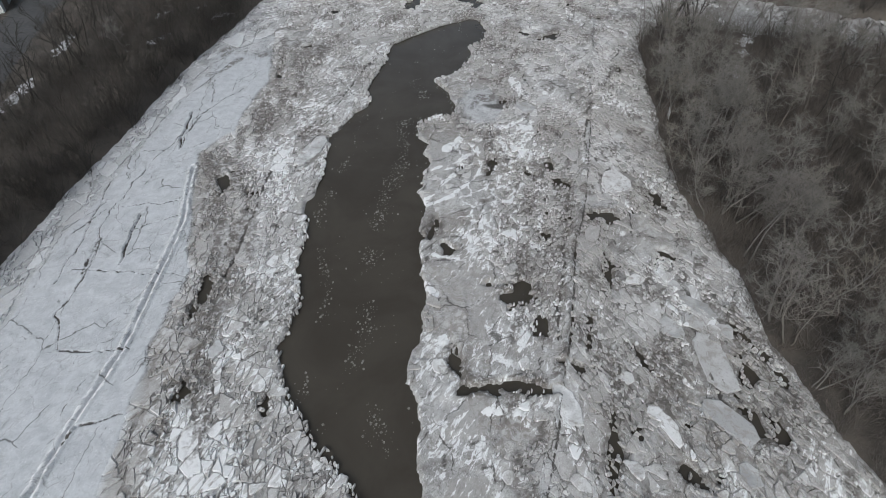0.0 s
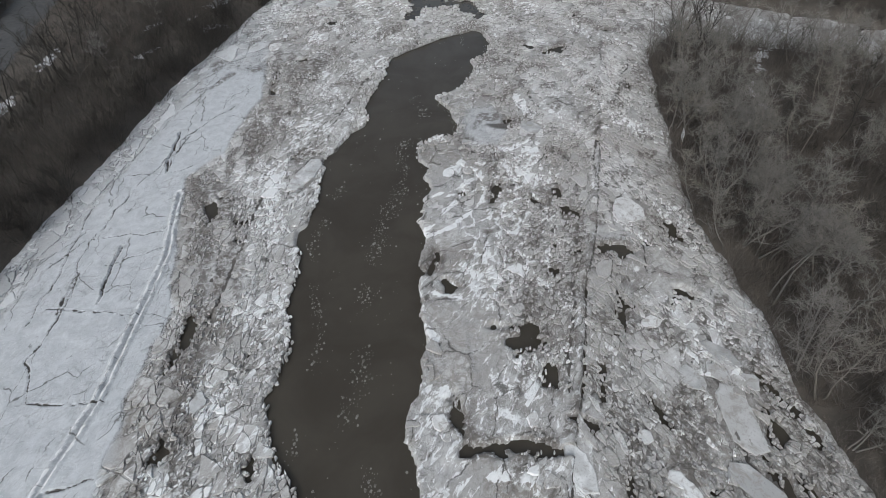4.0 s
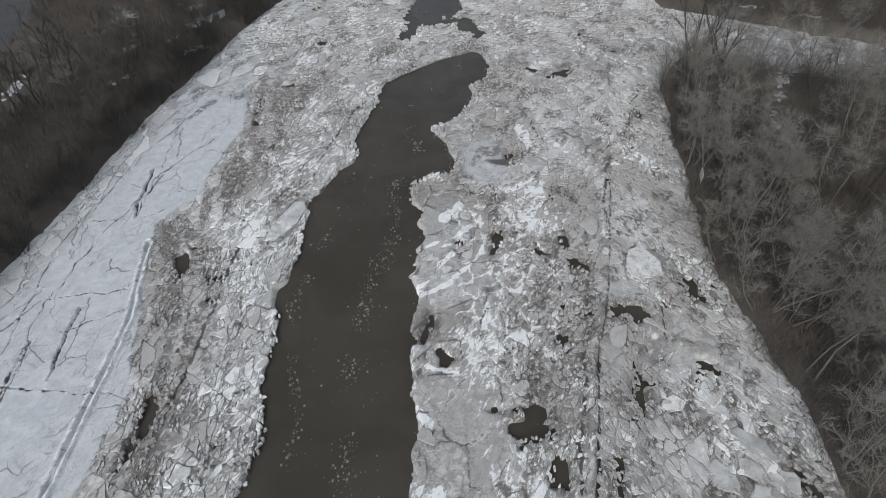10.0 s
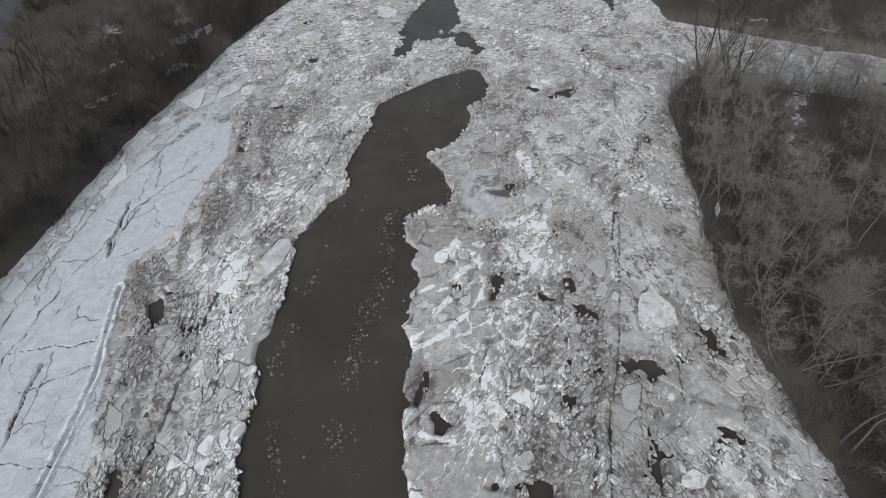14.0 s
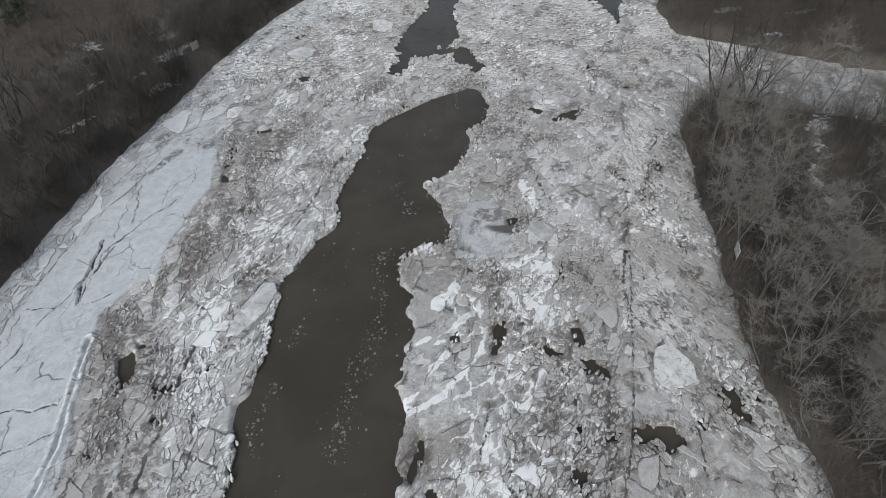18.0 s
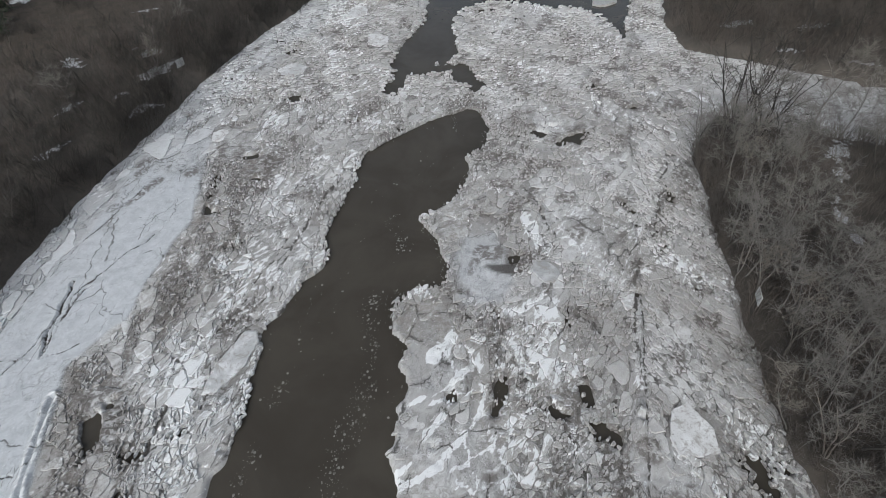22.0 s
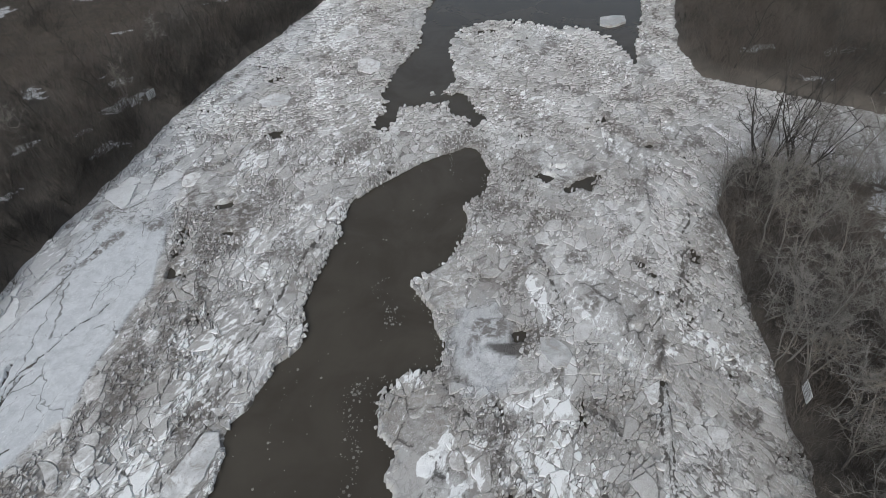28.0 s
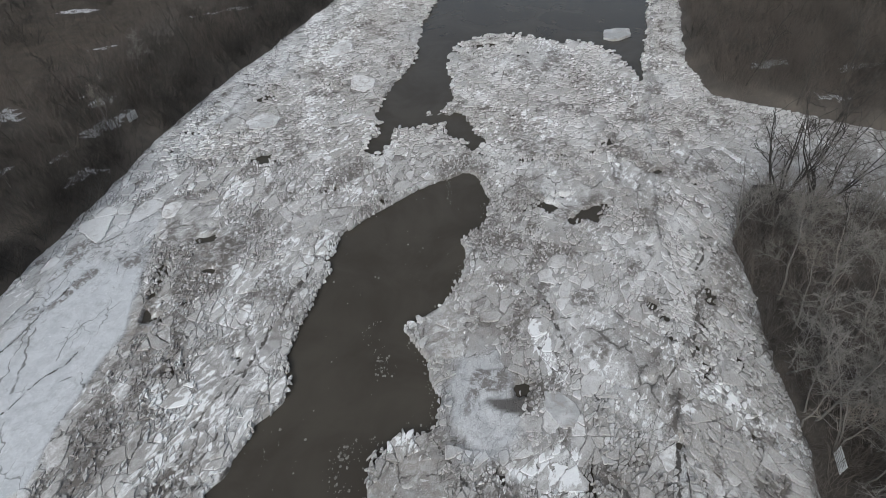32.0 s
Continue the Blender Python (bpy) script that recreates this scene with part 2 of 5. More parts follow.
def sheet_material():
    """The jammed ice: crushed grey ice with snow, dirt and wet slush by their own shapes."""
    n = Nodes("jammed_ice")
    v = flow_places(n, crumpled(n, 0.35, 1.6))
    w = flow_places(n, n.where.outputs["Position"])
    long = stretched(n, v, 0.5)
    grain = n.noise(6.0, 8.0, 0.75, 0.5)
    speck = noise_at(n, stretched(n, w, 0.6), 9.0, 4.0, 0.65, 0.3)
    coarse = noise_at(n, stretched(n, w, 0.5), 1.6, 8.0, 0.72, 1.0)
    plate, plate_edge = shards(n, long, 0.6, "F1", "Color"), shards(n, long, 0.6, "DISTANCE_TO_EDGE", "Distance")
    chip, chip_edge = shards(n, long, 2.1, "F1", "Color"), shards(n, long, 2.1, "DISTANCE_TO_EDGE", "Distance")
    tone = n.maths("ADD", n.maths("MULTIPLY", plate, 0.4), n.maths("MULTIPLY", chip, 0.6))
    tone = n.maths("ADD", tone, n.maths("MULTIPLY", n.maths("SUBTRACT", coarse, 0.5), 1.6))
    rough = n.attribute("rubble")
    calm = n.mix(n.ramp(n.noise(0.7, 8.0, 0.72, 0.8), 0.36, 0.66), (0.27, 0.263, 0.256), (0.49, 0.49, 0.49))
    col = n.mix(n.ramp(tone, 0.15, 0.85), (0.20, 0.192, 0.185), (0.56, 0.56, 0.56))
    col = n.mix(n.ramp(rough, 0.15, 0.5), calm, col)
    lot = n.attribute("lot")
    col = n.mix(n.ramp(lot, 0.45, 1.0, 0.0, 0.55), col, (0.27, 0.255, 0.242))
    col = n.mix(n.ramp(lot, 0.36, 0.06, 0.0, 0.55), col, (0.66, 0.665, 0.67))
    kicked = flow_places(n, crumpled(n, 0.55, 0.9))
    broad = stretched(n, kicked, 0.62)
    flat_edge, flat_pick = shards(n, broad, 0.30, "DISTANCE_TO_EDGE", "Distance"), n.maths("FRACT", n.maths("MULTIPLY", shards(n, broad, 0.30, "F1", "Color"), 7.7))
    flat = n.maths("MULTIPLY", n.ramp(flat_edge, 0.045, 0.075), n.ramp(flat_pick, 0.40, 0.46))
    flat = n.maths("MULTIPLY", flat, n.ramp(n.attribute("shelf"), 0.1, 0.4, 1.0, 0.0))
    even = n.mix(n.maths("FRACT", n.maths("MULTIPLY", flat_pick, 9.3)), (0.30, 0.292, 0.284), (0.60, 0.605, 0.61))
    even = n.mix(n.ramp(noise_at(n, stretched(n, w, 0.6), 0.9, 8.0, 0.74, 0.7), 0.40, 0.62), even, (0.36, 0.35, 0.34))
    col = n.mix(n.maths("MULTIPLY", flat, 0.85), col, even)
    dirt = n.maths("MULTIPLY", n.attribute("dirt"), n.ramp(n.noise(1.3, 9.0, 0.75, 0.8), 0.46, 0.56))
    col = n.mix(dirt, col, (0.25, 0.232, 0.215))
    broken = n.ramp(n.noise(0.35, 4.0, 0.6, 0.5), 0.43, 0.55)
    lines = n.maths("MAXIMUM", n.ramp(plate_edge, 0.006, 0.035, 0.95, 0.0), n.maths("MULTIPLY", n.ramp(chip_edge, 0.010, 0.065, 0.9, 0.0), broken))
    lines = n.maths("MULTIPLY", lines, n.maths("MULTIPLY", n.ramp(rough, 0.15, 0.6, 0.3, 1.0), n.ramp(n.noise(1.1, 3.0, 0.5), 0.44, 0.54)))
    clean = n.mix(n.ramp(n.noise(0.8, 7.0, 0.7, 0.6), 0.35, 0.65), (0.43, 0.45, 0.475), (0.53, 0.55, 0.575))
    col = n.mix(n.attribute("shelf"), col, clean)
    sn = n.ramp(n.maths("ADD", n.attribute("snow"), n.maths("MULTIPLY", n.maths("SUBTRACT", noise_at(n, stretched(n, w, 0.4), 1.9, 8.0, 0.7, 0.6), 0.5), 1.9)), 0.52, 0.60)
    col = n.mix(sn, col, SNOW)
    marks = n.maths("MULTIPLY", n.ramp(grain, 0.525, 0.60, 0.0, 0.85), n.ramp(sn, 0.0, 1.0, 1.0, 0.15))
    uneven = n.ramp(noise_at(n, stretched(n, w, 0.55), 0.9, 6.0, 0.65, 0.8), 0.40, 0.60, 0.12, 1.0)
    uneven = n.maths("MULTIPLY", uneven, n.ramp(flat, 0.0, 1.0, 1.0, 0.35))
    marks = n.maths("MULTIPLY", n.maths("MULTIPLY", marks, uneven), n.ramp(n.attribute("shelf"), 0.0, 1.0, 1.0, 0.25))
    col = n.mix(marks, col, (0.17, 0.158, 0.148))
    flecks = n.maths("MULTIPLY", n.maths("MULTIPLY", n.ramp(speck, 0.545, 0.62, 0.0, 0.85), uneven), n.ramp(rough, 0.1, 0.5, 0.5, 1.0))
    col = n.mix(n.maths("MULTIPLY", flecks, n.ramp(n.attribute("shelf"), 0.0, 1.0, 1.0, 0.3)), col, (0.14, 0.13, 0.122))
    glints = n.maths("MULTIPLY", n.maths("MULTIPLY", n.ramp(speck, 0.44, 0.36, 0.0, 0.7), n.ramp(coarse, 0.4, 0.6)), n.ramp(flat, 0.0, 1.0, 1.0, 0.2))
    rims = n.maths("MULTIPLY", n.ramp(n.maths("ABSOLUTE", n.maths("SUBTRACT", flat_edge, 0.075)), 0.004, 0.030, 0.8, 0.0), n.ramp(noise_at(n, stretched(n, w, 0.6), 0.8, 8.0, 0.72, 0.6), 0.54, 0.60))
    glints = n.maths("MAXIMUM", glints, n.maths("MULTIPLY", rims, n.ramp(n.attribute("shelf"), 0.1, 0.4, 1.0, 0.0)))
    col = n.mix(glints, col, SNOW)
    col = n.mix(n.maths("MULTIPLY", lines, n.ramp(n.attribute("shelf"), 0.5, 1.0, 1.0, 0.35)), col, (0.085, 0.078, 0.072))
    gaps = n.maths("MULTIPLY", n.ramp(n.maths("ADD", flat_edge, n.maths("MULTIPLY", n.maths("SUBTRACT", speck, 0.5), 0.07)), 0.004, 0.022, 0.9, 0.0), n.ramp(n.noise(0.45, 6.0, 0.65, 0.5), 0.48, 0.53))
    gaps = n.maths("MULTIPLY", gaps, n.ramp(n.attribute("shelf"), 0.3, 0.7, 1.0, 0.0))
    aside = n.tree.nodes.new("ShaderNodeMapping")
    aside.inputs["Scale"].default_value = (1.0, 0.42, 0.0)
    n.tree.links.new(crumpled(n, 0.75, 0.75), aside.inputs["Vector"])
    split = n.ramp(n.maths("ADD", shards(n, aside.outputs[0], 0.21, "DISTANCE_TO_EDGE", "Distance"), n.maths("MULTIPLY", n.maths("SUBTRACT", grain, 0.5), 0.03)), 0.002, 0.010, 0.8, 0.0)
    split = n.maths("MAXIMUM", n.maths("MULTIPLY", split, n.ramp(n.noise(0.22, 4.0, 0.55), 0.47, 0.53)),
                    n.maths("MULTIPLY", n.ramp(shards(n, aside.outputs[0], 0.62, "DISTANCE_TO_EDGE", "Distance"), 0.004, 0.018, 0.6, 0.0), n.ramp(n.noise(0.2, 6.0, 0.65), 0.55, 0.60)))
    gaps = n.maths("MAXIMUM", gaps, n.maths("MULTIPLY", split, n.ramp(n.attribute("shelf"), 0.4, 0.7)))
    seam = n.maths("ADD", n.attribute("seam"), n.maths("MULTIPLY", n.maths("SUBTRACT", n.noise(2.2, 6.0, 0.7, 0.4), 0.5), 3.0))
    gaps = n.maths("MAXIMUM", gaps, n.maths("MULTIPLY", n.ramp(seam, 1.05, 0.75), n.ramp(n.noise(0.6, 3.0, 0.5), 0.36, 0.46)))
    col = n.mix(n.maths("MULTIPLY", n.attribute("bed"), n.ramp(coarse, 0.36, 0.60, 0.15, 0.55)), col, (0.17, 0.161, 0.152))
    col = n.mix(gaps, col, (0.07, 0.065, 0.06))
    col = n.mix(n.attribute("dark_patch"), col, (0.075, 0.07, 0.066))
    col = n.mix(n.maths("MULTIPLY", n.attribute("wet"), n.ramp(n.noise(1.5, 9.0, 0.75, 0.6), 0.43, 0.54)), col, WET)
    bump = n.maths("ADD", n.maths("ADD", grain, coarse), n.maths("ADD", n.maths("MULTIPLY", chip, 0.9), n.ramp(chip_edge, 0.0, 0.08, 0.0, 0.5)))
    bump = n.maths("MULTIPLY", n.maths("SUBTRACT", bump, 1.8), n.maths("MULTIPLY", n.ramp(rough, 0.1, 0.6, 0.35, 1.0), n.ramp(flat, 0.0, 1.0, 1.0, 0.35)))
    bump = n.maths("SUBTRACT", bump, n.maths("MULTIPLY", gaps, 0.25))
    bump = n.maths("MULTIPLY", bump, n.ramp(n.attribute("shelf"), 0.5, 1.0, 1.0, 0.22))
    return n.finish(col, n.ramp(grain, 0.3, 0.7, 0.55, 0.85), bump, 0.7, 0.14)


def shard_material():
    """Plates and shards, each with a shade of its own, snow on top and dirt rubbed in."""
    n = Nodes("broken_ice")
    shade, shelf = n.attribute("shade"), n.attribute("shelf")
    w = flow_places(n, n.where.outputs["Position"])
    col = n.mix(n.ramp(shade, 0.0, 1.0), (0.38, 0.372, 0.364), (0.60, 0.602, 0.605))
    lot = n.attribute("lot")
    col = n.mix(n.ramp(lot, 0.45, 1.0, 0.0, 0.5), col, (0.29, 0.276, 0.262))
    col = n.mix(n.ramp(lot, 0.36, 0.06, 0.0, 0.5), col, (0.66, 0.665, 0.67))
    cloudy = noise_at(n, stretched(n, w, 0.55), 0.8, 9.0, 0.74, 0.8)
    col = n.mix(n.ramp(cloudy, 0.42, 0.60, 0.0, 0.6), col, (0.36, 0.35, 0.34))
    dirt = n.maths("MULTIPLY", n.attribute("dirt"), n.ramp(n.noise(1.3, 9.0, 0.75, 0.8), 0.46, 0.56))
    col = n.mix(n.maths("MULTIPLY", dirt, 0.8), col, (0.27, 0.252, 0.235))
    clean = n.mix(n.ramp(shade, 0.0, 1.0), (0.42, 0.435, 0.455), (0.62, 0.64, 0.66))
    col = n.mix(shelf, col, clean)
    grain = n.noise(6.0, 8.0, 0.75, 0.5)
    fine = noise_at(n, stretched(n, w, 0.6), 11.0, 5.0, 0.7, 0.3)
    lie = n.maths("ADD", n.attribute("snow"), n.maths("MULTIPLY", n.maths("SUBTRACT", shade, 0.5), 0.22))
    sn = n.ramp(n.maths("ADD", lie, n.maths("MULTIPLY", n.maths("SUBTRACT", noise_at(n, stretched(n, w, 0.4), 1.5, 8.0, 0.7, 0.6), 0.5), 1.9)), 0.52, 0.60)
    col = n.mix(sn, col, SNOW)
    marks = n.maths("MULTIPLY", n.ramp(grain, 0.53, 0.61, 0.0, 0.75), n.ramp(sn, 0.0, 1.0, 1.0, 0.12))
    marks = n.maths("MULTIPLY", marks, n.ramp(cloudy, 0.42, 0.60, 0.25, 1.0))
    col = n.mix(n.maths("MULTIPLY", marks, n.ramp(shelf, 0.0, 1.0, 1.0, 0.3)), col, (0.19, 0.178, 0.168))
    col = n.mix(n.ramp(fine, 0.44, 0.36, 0.0, 0.5), col, SNOW)
    col = n.mix(n.maths("MULTIPLY", n.attribute("wet"), n.ramp(n.noise(1.2, 9.0, 0.75, 0.6), 0.47, 0.56, 0.0, 0.8)), col, WET)
    return n.finish(col, n.ramp(grain, 0.3, 0.7, 0.5, 0.85), n.maths("ADD", grain, n.maths("MULTIPLY", cloudy, 0.8)), 0.6, 0.10)


def slab_material(name="grey_slab_ice", lift=1.0):
    n = Nodes(name)
    rnd = n.tree.nodes.new("ShaderNodeObjectInfo").outputs["Random"]
    col = n.mix(n.ramp(rnd, 0.0, 1.0), tuple(lift * v for v in (0.31, 0.315, 0.32)), tuple(lift * v for v in (0.44, 0.44, 0.44)))
    col = n.mix(n.ramp(n.noise(0.5, 5.0, 0.6, 0.5), 0.42, 0.66), col, tuple(lift * v for v in (0.50, 0.505, 0.51)))
    col = n.mix(n.ramp(n.noise(0.9, 9.0, 0.78, 0.8), 0.49, 0.60, 0.0, 0.8), col, DIRTY)
    fine = n.noise(6.0, 7.0, 0.75)
    col = n.mix(n.ramp(fine, 0.54, 0.64, 0.0, 0.5), col, (0.2, 0.19, 0.18))
    return n.finish(col, n.ramp(fine, 0.3, 0.7, 0.35, 0.6), fine, 0.35, 0.03)


def water_material():
    n = Nodes("muddy_river_water")
    col = n.mix(n.ramp(n.noise(0.12, 4.0, 0.6, 0.6), 0.3, 0.7), (0.0445, 0.0388, 0.0315), (0.0615, 0.0548, 0.0448))
    ripple = n.noise(1.1, 3.0, 0.5, 0.2, (1.0, 0.5, 1.0, 0))
    n.bsdf.inputs["IOR"].default_value = 1.33
    return n.finish(col, 0.12, ripple, 0.12, 0.03)


def ground_material():
    n = Nodes("leaf_litter_ground")
    col = n.mix(n.ramp(n.noise(0.25, 6.0, 0.65), 0.35, 0.65), (0.055, 0.048, 0.042), (0.095, 0.082, 0.069))
    col = n.mix(n.ramp(n.noise(3.0, 5.0, 0.7), 0.4, 0.7, 0.0, 0.6), col, (0.075, 0.067, 0.058))
    col = n.mix(n.attribute("field"), col, n.mix(n.ramp(n.noise(0.6, 6.0, 0.7), 0.35, 0.65), (0.040, 0.032, 0.024), (0.066, 0.052, 0.039)))
    col = n.mix(n.maths("MULTIPLY", n.attribute("asphalt"), 1.0), col, n.mix(n.ramp(n.noise(4.0, 5.0, 0.7), 0.3, 0.7), (0.075, 0.075, 0.077), (0.11, 0.11, 0.112)))
    sn = n.ramp(n.maths("ADD", n.attribute("snow"), n.maths("MULTIPLY", n.maths("SUBTRACT", n.noise(0.9, 6.0, 0.65), 0.5), 1.6)), 0.52, 0.62)
    col = n.mix(sn, col, (0.45, 0.46, 0.48))
    return n.finish(col, 0.9, n.noise(4.0, 6.0, 0.7), 0.7, 0.15)


def bark_material(name, dark, light):
    n = Nodes(name)
    rnd = n.tree.nodes.new("ShaderNodeObjectInfo").outputs["Random"]
    col = n.mix(n.noise(3.0, 5.0, 0.65, 0.0, (1, 1, 0.25, 0)), dark, light)
    col = n.mix(n.ramp(rnd, 0.0, 1.0, 0.0, 0.55), col, tuple(0.45 * v for v in light))
    warm = n.maths("FRACT", n.maths("MULTIPLY", rnd, 5.7))
    col = n.mix(n.ramp(warm, 0.5, 1.0, 0.0, 0.5), col, (light[0] * 0.72, light[1] * 0.65, light[2] * 0.57))
    return n.finish(col, 0.85, n.noise(14.0, 4.0, 0.6, 0.0, (1, 1, 0.2, 0)), 0.5, 0.02)


def plain_material(name, a, b, scale, rough=0.7, metal=0.0):
    n = Nodes(name)
    f = n.noise(scale, 5.0, 0.6)
    n.bsdf.inputs["Metallic"].default_value = metal
    return n.finish(n.mix(n.ramp(f, 0.3, 0.7), a, b), rough, f, 0.2, 0.01)


M_SHEET = sheet_material()
M_SHARD = shard_material()
M_SLAB = slab_material()
M_WATER = water_material()
M_GROUND = ground_material()
M_BARK = bark_material("grey_brown_bark", (0.085, 0.080, 0.075), (0.22, 0.21, 0.198))
M_TWIG = bark_material("bare_twigs", (0.12, 0.113, 0.105), (0.29, 0.273, 0.254))
M_DULL = bark_material("dull_twigs", (0.042, 0.038, 0.034), (0.100, 0.090, 0.080))
M_SHOOTS = plain_material("dry_shoots", (0.058, 0.051, 0.044), (0.135, 0.115, 0.096), 0.25, 0.9)
M_TAN = bark_material("tan_brush", (0.082, 0.070, 0.062), (0.168, 0.143, 0.126))
M_PALE_BRUSH = bark_material("grey_brown_brush", (0.070, 0.062, 0.056), (0.170, 0.150, 0.134))
M_DARK_SHOOTS = plain_material("dark_dry_shoots", (0.034, 0.031, 0.028), (0.080, 0.071, 0.062), 0.25, 0.9)
M_BRUSH = bark_material("bare_brush", (0.022, 0.020, 0.018), (0.050, 0.045, 0.040))


def mesh_from(name, verts, faces, material, smooth_shaded=False):
    me = bpy.data.meshes.new(name)
    me.from_pydata(verts, [], faces)
    me.materials.append(material)
    if smooth_shaded:
        me.polygons.foreach_set("use_smooth", [True] * len(me.polygons))
    me.update()
    return me


def grid_mesh(name, xs, ys, height, keep, material, extras):
    """A sheet over a lattice; quads whose corners all fail keep are left out."""
    gx, gy = np.meshgrid(xs, ys)
    h, ok = height(gx, gy), keep(gx, gy)
    idx = np.arange(gx.size).reshape(gx.shape)
    quads = np.stack([idx[:-1, :-1], idx[:-1, 1:], idx[1:, 1:], idx[1:, :-1]], -1).reshape(-1, 4)
    quads = quads[ok.ravel()[quads].any(1)]
    used = np.unique(quads)
    remap = np.full(gx.size, -1)
    remap[used] = np.arange(len(used))
    quads = remap[quads]
    x, y, z = gx.ravel()[used], gy.ravel()[used], h.ravel()[used]
    me = bpy.data.meshes.new(name)
    me.vertices.add(len(used))
    me.vertices.foreach_set("co", np.stack([x, y, z], -1).ravel().astype(np.float32))
    me.loops.add(quads.size)
    me.loops.foreach_set("vertex_index", quads.ravel().astype(np.int32))
    me.polygons.add(len(quads))
    me.polygons.foreach_set("loop_start", np.arange(0, quads.size, 4, dtype=np.int32))
    me.materials.append(material)
    me.update(calc_edges=True)
    me.polygons.foreach_set("use_smooth", [True] * len(quads))
    for key, f in extras.items():
        me.attributes.new(key, "FLOAT", "POINT").data.foreach_set("value", f(x, y).astype(np.float32))
    return me


def blotch(x, y, table, s, soft=0.5):
    """1 inside the ragged ellipses of the table, 0 outside."""
    best = np.full(np.shape(x), -9.0)
    for hx, hy, a, b, turn in table:
        c, k = math.cos(radians(turn)), math.sin(radians(turn))
        near = (np.abs(x - hx) < 2.2 * max(a, b)) & (np.abs(y - hy) < 2.2 * max(a, b))
        if near.any():
            u, v = (x[near] - hx) * c + (y[near] - hy) * k, -(x[near] - hx) * k + (y[near] - hy) * c
            best[near] = np.maximum(best[near], 1 - np.hypot(u / a, v / b))
    return smooth(-0.25, soft, best + 0.5 * fbm(x, y, 2.0, 3, s))


def path_distance(x, y, points):
    best = np.full(np.shape(x), 99.0)
    for (ax, ay), (bx, by) in zip(points, points[1:]):
        near = (x > min(ax, bx) - 6) & (x < max(ax, bx) + 6) & (y > min(ay, by) - 6) & (y < max(ay, by) + 6)
        if near.any():
            px, py = x[near], y[near]
            t = np.clip(((px - ax) * (bx - ax) + (py - ay) * (by - ay)) / ((bx - ax) ** 2 + (by - ay) ** 2), 0, 1)
            best[near] = np.minimum(best[near], np.hypot(px - ax - t * (bx - ax), py - ay - t * (by - ay)))
    return best


# ---- water and ground ----
water = new("river_water", mesh_from("river_water", [(-3000, -3000, 0), (3000, -3000, 0), (3000, 3000, 0), (-3000, 3000, 0)], [(0, 1, 2, 3)], M_WATER))
tagged(water, "muddy brown open river water between the ice", "water", kind="structure")

GROUND_SNOW = [
    (-45.6, 123.5, 4.0, 1.6, 62), (-49, 116.5, 3.0, 1.2, 62), (-53, 133, 3.0, 0.8, 10), (62, 128.5, 4.0, 0.9, -25), (72, 123, 4.0, 0.9, -28), (-66.5, 80, 9, 1.6, 96),
    (-68, 98, 6, 1.5, 96), (-46, 124, 6, 2.2, 70), (-50, 131, 3, 2, 30), (-44, 112, 4, 1.5, 60), (-55, 112, 3, 1.2, 60), (-62, 128, 4, 1.6, 140),
    (-70, 168, 5, 1.6, 10), (-88, 180, 6, 2, 0), (-40, 168, 8, 1.2, 30), (-52, 100, 3, 1, 60), (-58, 150, 3, 1, 20), (54.8, 97.6, 3.4, 1.8, 40),
]
GROUND_SNOW += [
    (51.8, 92.4, 3.2, 1.3, 60), (48.4, 86, 4.0, 0.9, 70), (47.8, 81, 2.0, 0.8, 80), (58, 140, 5, 1.5, 20), (72, 138, 6, 1.5, 10), (52, 92, 3, 1, 60),
    (70, 84, 2, 0.7, 0), (-86, 160, 8, 3, 80),
]
ROAD = [(-66, 40), (-74, 80), (-80, 105), (-83, 122), (-92, 146), (-110, 175), (-150, 230)]


def ground_height(x, y):
    d = -inside_river(x, y)
    rise = smooth(-1.0, 2.6, d) * 2.3 + np.clip(d - 4, 0, 30) * 0.02
    return np.where(d > -0.6, rise - 0.35 + 0.25 * fbm(x, y, 6, 4, 31) * smooth(0, 3, d), -1.5)


def spaced(dense_from, dense_to, step, reach):
    out, v, k = list(np.arange(dense_from, dense_to + 1e-6, step)), dense_to, step
    low, j = dense_from, step
    while v < reach:
        k *= 1.35
        v += k
        out.append(v)
    while low > -reach:
        j *= 1.35
        low -= j
        out.insert(0, low)
    return np.array(out)


def road_cover(x, y):
    return smooth(4.0, 3.5, path_distance(x, y, ROAD) + 0.3 * fbm(x, y, 2, 2, 3))


ground = new("ground", grid_mesh(
    "ground", spaced(-112, 124, 1.25, 3000), spaced(0, 200, 1.25, 3000), ground_height, lambda x, y: inside_river(x, y) < 6, M_GROUND,
    {"snow": lambda x, y: np.maximum(0.72 * blotch(x, y, GROUND_SNOW, 41), 0.16 + 0.1 * fbm(x, y, 14, 3, 43)) * (1 - 0.9 * road_cover(x, y)),
     "field": lambda x, y: smooth(-50, -64, x + 0.35 * (150 - y)) * smooth(112, 128, y), "asphalt": road_cover}))
tagged(ground, "brown leaf-strewn river bank with snow remnants", "ground", kind="structure")

